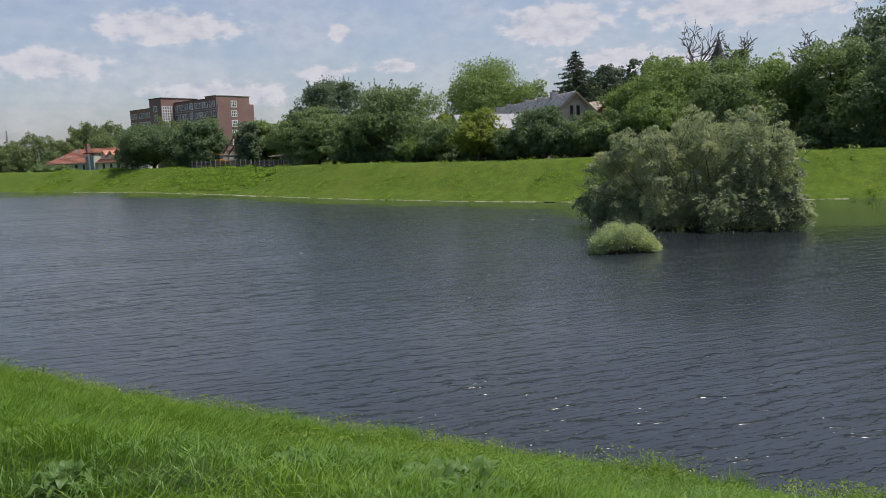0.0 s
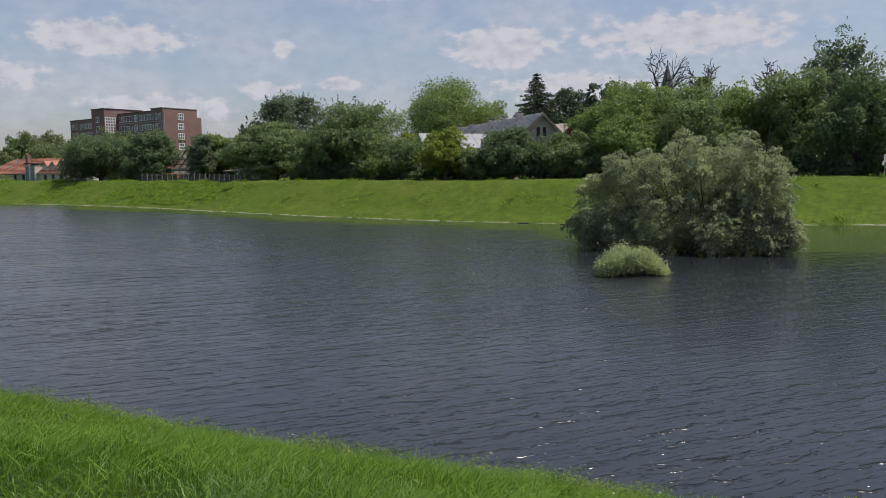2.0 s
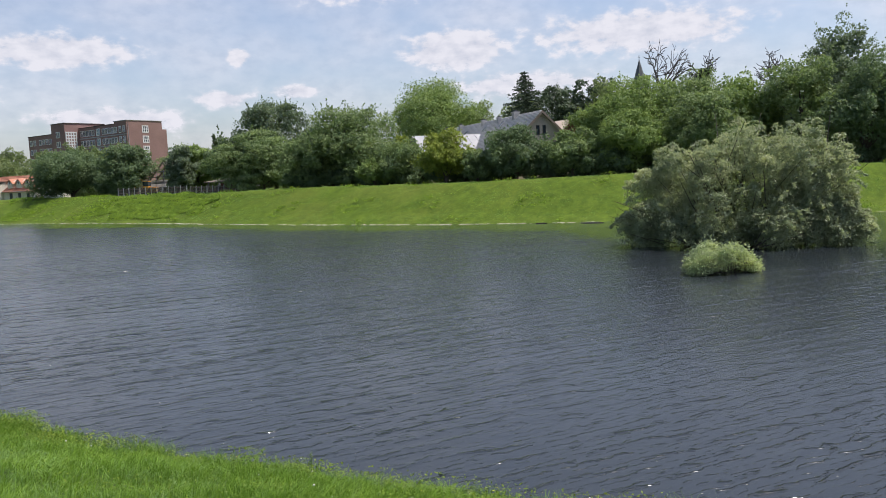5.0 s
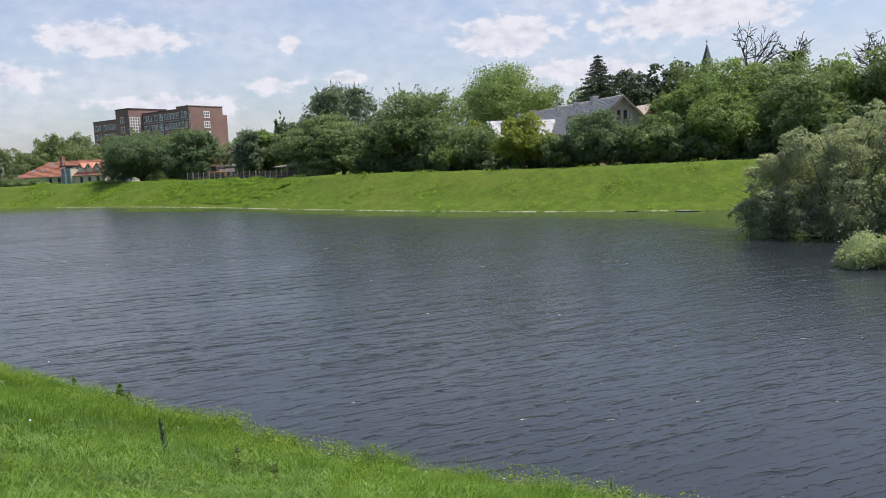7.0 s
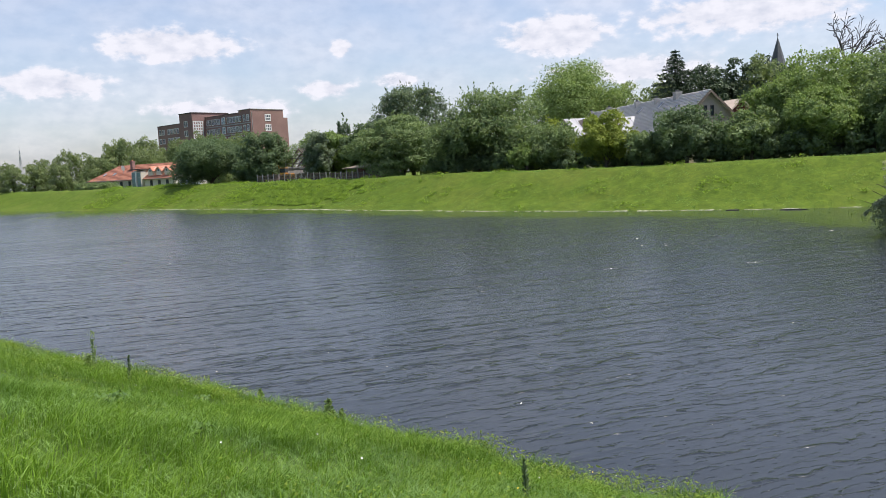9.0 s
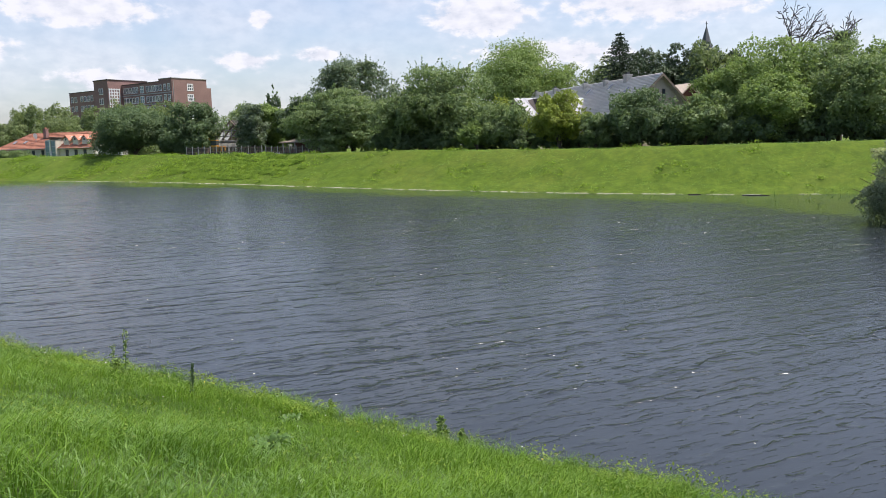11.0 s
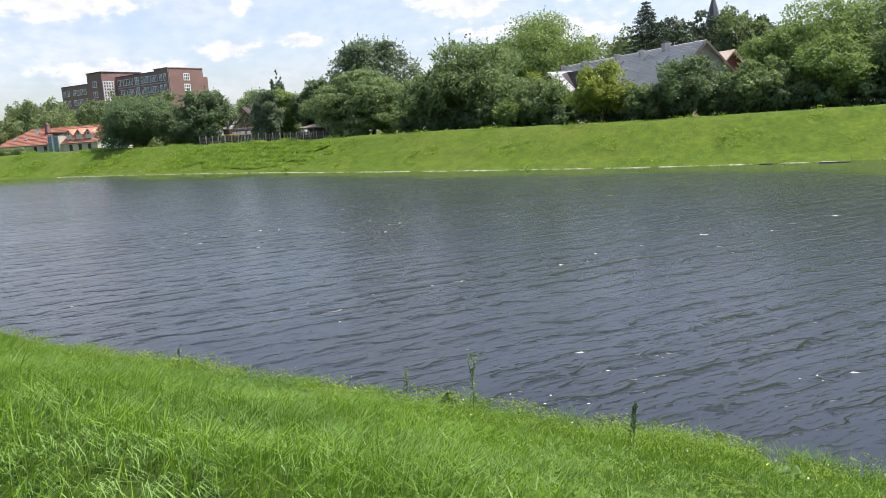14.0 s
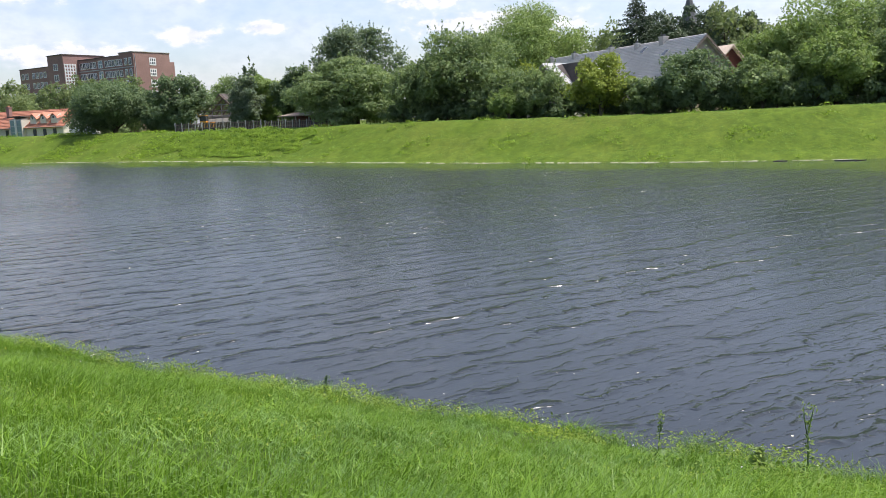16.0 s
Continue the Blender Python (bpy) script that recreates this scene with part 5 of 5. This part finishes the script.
def near_grass():
    rng = np.random.default_rng(40)
    n = 520000
    u = rng.uniform(-4, 58, n)
    e = np.interp(u, EDGE_U, EDGE_S)
    back = rng.uniform(0, 1, n) ** 0.72 * 10.6
    s = e + 0.12 - back
    x, y = uv_to_xy(u, s)
    # thinner far along the bank, tufted everywhere
    tuft = np.sin(x * 2.1 + 1.3 * np.sin(y * 1.7)) + np.sin(y * 2.7 + 1.1 * np.sin(x * 2.3)) + 0.6 * np.sin(x * 7.1 + y * 5.3)
    keep = (rng.uniform(-3.4, 0.6, n) < tuft) & (back > 0.02 + 0.3 * (rng.uniform(0, 1, n) > 0.6))
    x, y, u, s, back, tuft = x[keep], y[keep], u[keep], s[keep], back[keep], tuft[keep]
    n = len(x)
    z = ground_z(x, y) - 0.03
    patch = 0.5 + 0.5 * np.sin(x * 0.55 + 0.7 * np.sin(y * 0.4)) * np.sin(y * 0.5 + 1.0)
    h = rng.uniform(0.10, 0.23, n) * (0.75 + 0.75 * patch) * np.clip(0.5 + back * 0.35, 0.5, 1.15) * (1 + 0.12 * tuft)
    wind = radians(-20) + rng.normal(0, 1.5, n)
    # uneven taller tufts along the waterline
    k, m = 760, 64000
    tu = rng.uniform(-4, 58, k)
    who = rng.integers(0, k, m)
    tb, th = rng.exponential(0.6, k) + 0.05, 0.12 + 0.34 * rng.uniform(0, 1, k) ** 2
    ub = tu[who] + rng.normal(0, 0.13, m)
    xb, yb = uv_to_xy(ub, np.interp(ub, EDGE_U, EDGE_S) + 0.05 - tb[who] + rng.normal(0, 0.10, m))
    x, y, z = np.r_[x, xb], np.r_[y, yb], np.r_[z, ground_z(xb, yb) - 0.03]
    h, wind, n = np.r_[h, th[who] * rng.uniform(0.5, 1.1, m)], np.r_[wind, rng.uniform(0, 6.3, m)], n + m
    v, f = blades(rng, x, y, z, h, rng.uniform(0.004, 0.009, n), wind, rng.uniform(0.05, 0.42, n), rng.uniform(0.1, 0.75, n))
    ob = new("grass", fast_mesh("grass", v, f, [BLADE]))
    tagged(ob, "lush bright green grass on the near river bank", "grass", kind="stuff")
    # tufts of longer blades that arch over and catch the light, thickest on the slope near the path
    k, m = 21000, 9
    u, back = 58 - 60 * rng.uniform(0, 1, k) ** 1.2, 0.4 + 9.6 * rng.uniform(0, 1, k) ** 0.6
    x, y = uv_to_xy(u, np.interp(u, EDGE_U, EDGE_S) - back)
    drift = np.sin(x * 0.45 + 0.8) + np.sin(y * 0.5 - 0.6) + 0.22 * back - 0.3
    keep = rng.uniform(-1.2, 1.8, k) < drift
    x, y = np.repeat(x[keep], m), np.repeat(y[keep], m)
    n = len(x)
    x, y = x + rng.normal(0, 0.035, n), y + rng.normal(0, 0.035, n)
    v, f = arched(rng, x, y, ground_z(x, y) - 0.03, rng.uniform(0.13, 0.28, n) * np.repeat(rng.uniform(0.7, 1.2, n // m), m), rng.uniform(0.003, 0.006, n))
    ob = new("tufted_grass", fast_mesh("tufted_grass", v, f, [SEED]))
    tagged(ob, "tufts of pale blue-green grass arching over", "grass", kind="stuff")
    # broad-leaved herbs between the grass
    n = 150000
    u, back = rng.uniform(-4, 57, n), 7.5 * rng.uniform(0, 1, n) ** 1.4
    x, y = uv_to_xy(u, np.interp(u, EDGE_U, EDGE_S) - back)
    keep = rng.uniform(-1.0, 2.0, n) < np.sin(x * 0.9 + 2.0) + np.sin(y * 1.1 + 0.4) + np.sin(x * 3.1 + y * 2.3) * 0.7
    x, y = x[keep], y[keep]
    n = len(x)
    p = np.stack([x, y, ground_z(x, y) + rng.uniform(0.08, 0.28, n)], 1)
    al = unit(rng.normal(size=(n, 3)) * np.array([1, 1, 0.35]) + np.array([0, 0, 0.2]))
    # leafy clumps where the bank meets the water
    k, m = 340, 24000
    cu, cb, ch = rng.uniform(-4, 57, k), rng.exponential(0.7, k) + 0.1, 0.08 + 0.26 * rng.uniform(0, 1, k) ** 1.6
    who = rng.integers(0, k, m)
    ub = cu[who] + rng.normal(0, 0.16, m)
    xb, yb = uv_to_xy(ub, np.interp(ub, EDGE_U, EDGE_S) - cb[who] + rng.normal(0, 0.12, m))
    p = np.r_[p, np.stack([xb, yb, ground_z(xb, yb) + ch[who] * rng.uniform(0.3, 1.2, m) + 0.05], 1)]
    al = np.r_[al, unit(rng.normal(size=(m, 3)) * np.array([1, 1, 0.5]) + np.array([0, 0, 0.2]))]
    n += m
    v, f = leaf_cards(p, al, np.r_[rng.uniform(0.014, 0.036, n - m), rng.uniform(0.028, 0.062, m)], 0.5, rng, np.array([0, 0, 1.0]) + rng.normal(0, 0.4, (n, 3)))
    ob = new("herbs", fast_mesh("herbs", v, f, [LEAF["ivy"]]))
    tagged(ob, "low broad-leaved weeds among the grass", "weeds", kind="stuff")
    # small white and yellow blossoms
    for name, mat, n, label in (("white_blossoms", WHITE, 230, "tiny white clover and daisy blossoms in the grass"), ("yellow_blossoms", PETAL, 260, "tiny yellow blossoms in the grass")):
        u, back = rng.uniform(-2, 56, n), np.abs(rng.normal(0.5, 2.0, n)) + 0.1
        x, y = uv_to_xy(u, np.interp(u, EDGE_U, EDGE_S) - back)
        p = np.stack([x, y, ground_z(x, y) + rng.uniform(0.2, 0.34, n)], 1)
        al = unit(rng.normal(size=(n, 3)))
        v, f = leaf_cards(p, al, rng.uniform(0.012, 0.028, n), 0.9, rng, np.array([0, 0, 1.0]) + rng.normal(0, 0.3, (n, 3)))
        tagged(new(name, fast_mesh(name, v, f, [mat])), label, "flowers", kind="stuff")


SEED = foliage("tuft_blade", (0.090, 0.205, 0.040), (0.285, 0.440, 0.140), 0.45, 0.3)
PETAL = surface("yellow_petal", (0.75, 0.55, 0.03), (0.85, 0.68, 0.06), 30.0, 3.0, 0.6, 0.1, 0.002)
near_grass()


def far_grass():
    """Tufts, weeds and the ivy mat on the far levee, and rushes along its waterline."""
    rng = np.random.default_rng(50)

    def on_bank(n, u0, u1, q0, q1):
        u, q = rng.uniform(u0, u1, n), rng.uniform(q0, q1, n)
        k = q + np.interp(u, SHORE_U, SHORE_Q) - 1.65 * 0.653 + 87.3 * 0.757
        det = -0.829 * 0.757 - 0.559 * 0.653
        return (u * 0.757 - 0.559 * k) / det, (-0.829 * k - 0.653 * u) / det, u, q

    x, y, u, q = on_bank(60000, -20, 150, 0.1, 13.5)
    tuft = np.sin(x * 1.1 + 1.3 * np.sin(y * 0.9)) + np.sin(y * 1.3 + np.sin(x))
    keep = rng.uniform(-2.0, 1.6, len(x)) < tuft
    x, y = x[keep], y[keep]
    n = len(x)
    v, f = blades(rng, x, y, ground_z(x, y) - 0.03, rng.uniform(0.06, 0.16, n), rng.uniform(0.03, 0.07, n), rng.uniform(0, 6.3, n), rng.uniform(0.6, 1.6, n), rng.uniform(0.2, 0.9, n))
    tagged(new("levee_grass", fast_mesh("levee_grass", v, f, [SEED])), "tufted bright green grass on the far levee", "grass", kind="stuff")
    x, y, u, q = on_bank(56000, 88, 124, 1.5, 11.0)
    r = ((u - 106) / 15) ** 2 + ((q - 6.0) / 4.6) ** 2 + 0.35 * np.sin(u * 0.9) * np.sin(q * 1.3)
    keep = r < 1
    x, y = x[keep], y[keep]
    hump = 0.30 + 0.20 * np.sin(x * 1.7) * np.sin(y * 1.9) + 0.15 * np.sin(x * 4.1 + y * 3.3)
    p = np.stack([x, y, ground_z(x, y) + hump * rng.uniform(0.3, 1.0, len(x))], 1)
    v, f = leaf_cards(p, unit(rng.normal(size=p.shape) + np.array([0.3, 0, -0.2])), rng.uniform(0.12, 0.24, len(x)), 0.75, rng, np.array([0.2, -0.4, 1.0]) + rng.normal(0, 0.45, p.shape))
    tagged(new("creeper_mat", fast_mesh("creeper_mat", v, f, [LEAF["creeper"]])), "lumpy mat of bright green creeper on the far levee", "creeper", kind="stuff")
    x, y, u, q = on_bank(1500, -15, 150, 0.5, 12.0)
    xf, yf = on_bank(2600, 112, 175, 1.0, 12.5)[:2]
    keep, wild = np.sin(x * 0.7) + np.sin(y * 0.83 + 1) > 0.9, np.sin(xf * 0.35) + np.sin(yf * 0.52 + 1) + rng.normal(0, 0.4, len(xf)) > 0.5
    x, y = np.r_[x[keep], xf[wild]], np.r_[y[keep], yf[wild]]
    pts = np.repeat(np.stack([x, y, ground_z(x, y)], 1), 14, 0)
    pts += rng.normal(0, 1, pts.shape) * np.array([0.22, 0.22, 0.10]) + np.array([0, 0, 0.22])
    v, f = leaf_cards(pts, unit(rng.normal(size=pts.shape)), rng.uniform(0.12, 0.26, len(pts)), 0.6, rng, np.array([0, 0, 1.0]) + rng.normal(0, 0.5, pts.shape))
    tagged(new("levee_weeds", fast_mesh("levee_weeds", v, f, [LEAF["creeper"]])), "scattered darker weed clumps on the far levee", "weeds", kind="stuff")


LEAF["creeper"] = foliage("leaf_creeper", (0.15, 0.26, 0.03), (0.32, 0.46, 0.07))
far_grass()


def drift_line():
    """Pale flood litter that lies along the far waterline, in broken stretches."""
    rng = np.random.default_rng(60)
    spans = [(24.5, 26), (29, 33.5), (35.5, 39), (40, 48.5), (49.5, 57.5), (58.8, 65.5), (66, 70), (70.6, 80.5), (81, 95.5), (96, 109), (110, 127), (128, 150), (-6, -1), (1, 6), (9, 20)]
    vs, fs = [], []
    for a, b in spans:
        n = max(6, int((b - a) * 5))
        for _ in range(n):
            u = rng.uniform(a, b)
            thick = 1 - abs((u - a) / (b - a) - 0.5) * 1.2
            q = 0.05 + 0.12 * math.sin(u * 1.3) + rng.normal(0, 0.07)
            k = q + np.interp(u, SHORE_U, SHORE_Q) - 1.65 * 0.653 + 87.3 * 0.757
            x, y = np.linalg.solve(np.array([[-0.829, 0.559], [0.653, 0.757]]), (u, k))
            ln, w, h = rng.uniform(0.15, 0.5), rng.uniform(0.03, 0.08), rng.uniform(0.010, 0.028) * (0.4 + thick)
            d = np.array([-0.757, 0.653, 0]) + rng.normal(0, 0.25, 3) * np.array([1, 1, 0])
            d /= np.linalg.norm(d)
            s = np.array([-d[1], d[0], 0])
            c = np.array([x, y, 0.02])
            i = len(vs)
            vs += [c - d * ln, c + s * w, c + d * ln, c - s * w, c + np.array([0, 0, h])]
            fs += [(i, i + 3, i + 4), (i + 3, i + 2, i + 4), (i + 2, i + 1, i + 4), (i + 1, i, i + 4)]
    tagged(new("drift_litter", fast_mesh("drift_litter", vs, fs, [FOAM])), "pale line of floating reed litter at the far waterline", "litter", kind="stuff")


drift_line()


def floating_litter():
    """Petals, seed fluff and chips of reed afloat near the grassy bank."""
    rng = np.random.default_rng(61)
    n = 80
    u = rng.uniform(-6, 56, n)
    x, y = uv_to_xy(u, np.interp(u, EDGE_U, EDGE_S) + 0.9 + rng.exponential(2.6, n))
    p = np.stack([x, y, np.full(n, 0.035)], 1)
    al = unit(rng.normal(size=(n, 3)) * np.array([1, 1, 0.2]))
    v, f = leaf_cards(p, al, rng.uniform(0.02, 0.06, n), 0.6, rng, np.array([0, 0, 1.0]) + rng.normal(0, 0.2, (n, 3)))
    tagged(new("floating_litter", fast_mesh("floating_litter", v, f, [FOAM])), "pale specks of petals and reed afloat on the river", "litter", kind="stuff")


floating_litter()


def log(x, y, ln, r, rz, label):
    rng = np.random.default_rng(int(ln * 100))
    thing = new("driftwood")
    pts = [((-ln / 2, 0, 0), r * 0.7), ((-ln * 0.2, rng.normal(0, r), r * 0.3), r), ((ln * 0.2, rng.normal(0, r), 0), r * 0.9), ((ln / 2, 0, r * 0.4), r * 0.4)]
    v, f = tubes([pts, [((ln * 0.1, 0, 0), r * 0.5), ((ln * 0.25, r * 3, r * 3), r * 0.2)]], 7)
    mesh_part("trunk", fast_mesh("trunk", v, f, [DEAD], True), thing)
    thing.matrix_basis = pose(x, y, 0.02, 0, 0, rz)
    tagged(thing, label, "driftwood")


log(14.6, 74.3, 2.2, 0.05, -35, "grey driftwood branch floating at the far waterline")
log(10.6, 77.4, 1.1, 0.05, -20, "short grey driftwood stick at the far waterline")


def weed(kind, seed, h):
    """A tall single weed: dark dock spire, leafy herb, or umbelled stalk."""
    rng = np.random.default_rng(seed)
    thing = new("weed")
    bend = rng.normal(0, 0.06, 2)
    lines = [[((0, 0, -0.05), 0.010), ((bend[0] * h, bend[1] * h, h * 0.5), 0.008), ((bend[0] * 2.4 * h, bend[1] * 2.4 * h, h), 0.003)]]
    pts, al, sz = [], [], []
    for k in range(170 if kind != "umbel" else 60):
        t = rng.uniform(0.08, 1.0)
        w = rng.uniform(0, 6.28)
        out = np.array([math.cos(w), math.sin(w), 0])
        reach = {"dock": 0.016 + 0.035 * (1 - t), "leafy": 0.03 + 0.085 * (1 - t) ** 0.8, "umbel": 0.02 + 0.05 * (1 - t)}[kind]
        c = np.array([bend[0] * 2 * t * t * h, bend[1] * 2 * t * t * h, t * h])
        pts.append(c + out * reach * rng.uniform(0.4, 1.1))
        al.append(out + np.array([0, 0, 0.9 if kind == "dock" else 0.1]) + rng.normal(0, 0.25, 3))
        sz.append({"dock": 0.045, "leafy": 0.075, "umbel": 0.05}[kind] * rng.uniform(0.6, 1.4))
    if kind == "umbel":
        for k in range(5):
            w = rng.uniform(0, 6.28)
            top = np.array([bend[0] * 2.4 * h, bend[1] * 2.4 * h, h])
            e = top + np.array([math.cos(w) * 0.045, math.sin(w) * 0.045, rng.uniform(0.03, 0.11)])
            lines.append([(tuple(top - np.array([0, 0, 0.12])), 0.004), (tuple(e), 0.002)])
            for _ in range(7):
                pts.append(e + rng.normal(0, 0.02, 3))
                al.append(rng.normal(0, 1, 3))
                sz.append(0.035)
    v, f = tubes(lines, 5)
    mesh_part("stem", fast_mesh("stem", v, f, [LEAF["dark" if kind == "dock" else "light"]], True), thing)
    v, f = leaf_cards(np.array(pts), unit(np.array(al)), np.array(sz), 0.45, rng)
    mesh_part("leaves", fast_mesh("leaves", v, f, [LEAF[{"dock": "dark", "leafy": "light", "umbel": "light"}[kind]]]), thing)
    tagged(thing, {"dock": "upright dark green dock spire in the bank grass", "leafy": "bright green leafy weed at the water's edge", "umbel": "slender stalk with pale umbels at the water's edge"}[kind], "weed", "tall weeds on the near bank")
    return thing


WEEDS = [
    ("dock", -14.1, 16.05, 0.52),
    ("dock", -20.9, 23.4, 0.52),
    ("umbel", -23.2, 27.0, 0.50),
    ("umbel", -22.4, 25.2, 0.62),
    ("leafy", -22.7, 25.6, 0.34),
    ("leafy", -17.1, 23.2, 0.42),
    ("leafy", -16.8, 22.9, 0.30),
    ("leafy", -18.9, 25.4, 0.28),
    ("dock", -27.2, 30.0, 0.40),
    ("leafy", -13.22, 15.85, 0.23),
    ("leafy", -12.62, 14.80, 0.23),
    ("leafy", -5.84, 11.11, 0.24),
    ("leafy", -1.94, 9.58, 0.18),
    ("leafy", -5.52, 11.85, 0.18),
    ("leafy", -6.21, 9.32, 0.18),
    ("leafy", -2.61, 10.83, 0.18),
    ("leafy", -7.36, 12.22, 0.23),
    ("leafy", -6.43, 13.29, 0.18),
    ("leafy", -1.89, 13.40, 0.19),
    ("leafy", -13.62, 18.99, 0.19),
    ("leafy", -6.52, 17.01, 0.26),
    ("umbel", -8.58, 16.38, 0.32),
    ("leafy", -29.56, 35.24, 0.18),
]
first = {}
for k, (kind, x, y, h) in enumerate(WEEDS):
    m = pose(x, y, float(ground_z(x, y)) - 0.02, 0, 0, 57.0 * k)
    if kind not in first:
        first[kind] = (weed(kind, 300 + k, h), h)
        first[kind][0].matrix_basis = m
    else:
        ob, h0 = first[kind]
        copy_thing(ob, m).scale = (h / h0 * 0.9, h / h0 * 0.9, h / h0 * 1.15)


LEAF["burdock"] = foliage("leaf_burdock", (0.070, 0.140, 0.035), (0.170, 0.280, 0.080), 0.45, 0.3)


def burdock(seed, x, y, size):
    """A rosette of large coarse leaves."""
    rng = np.random.default_rng(seed)
    bm = bmesh.new()
    for k in range(26):
        w = k * 2.4 + rng.uniform(-0.3, 0.3)
        ln, wd = size * rng.uniform(0.45, 0.95), size * rng.uniform(0.18, 0.30)
        rise = rng.uniform(0.35, 0.95)
        rows = []
        for j in range(6):
            t = j / 5
            half = wd * math.sin(math.pi * min(0.12 + 0.88 * t, 0.985)) ** 0.8 * 0.5 + 0.004
            out = ln * (0.25 + 0.75 * t)
            z = size * 0.45 * rise * math.sin(t * 2.3) + 0.04
            c, s = math.cos(w), math.sin(w)
            rows.append([bm.verts.new((c * out - s * o, s * out + c * o, z + 0.25 * abs(o) + rng.normal(0, 0.014))) for o in (-half, 0, half)])
        for p, q in zip(rows, rows[1:]):
            for i in (0, 1):
                bm.faces.new((p[i], p[i + 1], q[i + 1], q[i]))
    thing = new("burdock")
    leaves = part("leaves", bm, LEAF["burdock"], thing)
    leaves.data.polygons.foreach_set("use_smooth", np.full(len(leaves.data.polygons), True))
    v, f = tubes([[((0, 0, -0.05), 0.02), ((0, 0, size * 0.5), 0.012)]], 6)
    mesh_part("stem", fast_mesh("stem", v, f, [LEAF["dark"]], True), thing)
    thing.matrix_basis = pose(x, y, float(ground_z(x, y)), 0, 0, seed * 50)
    tagged(thing, "coarse broad-leaved burdock plant in the bank grass", "weed", "burdock on the near bank")


for k, (x, y, size) in enumerate([
    (0.12, 4.80, 0.56),
    (-0.12, 4.72, 0.46),
    (-0.99, 4.65, 0.30),
    (-19.17, 18.53, 0.40),
    (-17.71, 25.15, 0.35),
    (-1.94, 3.81, 0.35),
    (-12.28, 15.89, 0.25),
    (-17.37, 16.43, 0.30),
    (-23.28, 26.58, 0.30),
    (-21.48, 26.56, 0.35),
    (-23.42, 26.30, 0.30),
    (-19.41, 22.82, 0.35),
]):
    burdock(400 + k, x, y, size * 0.65)
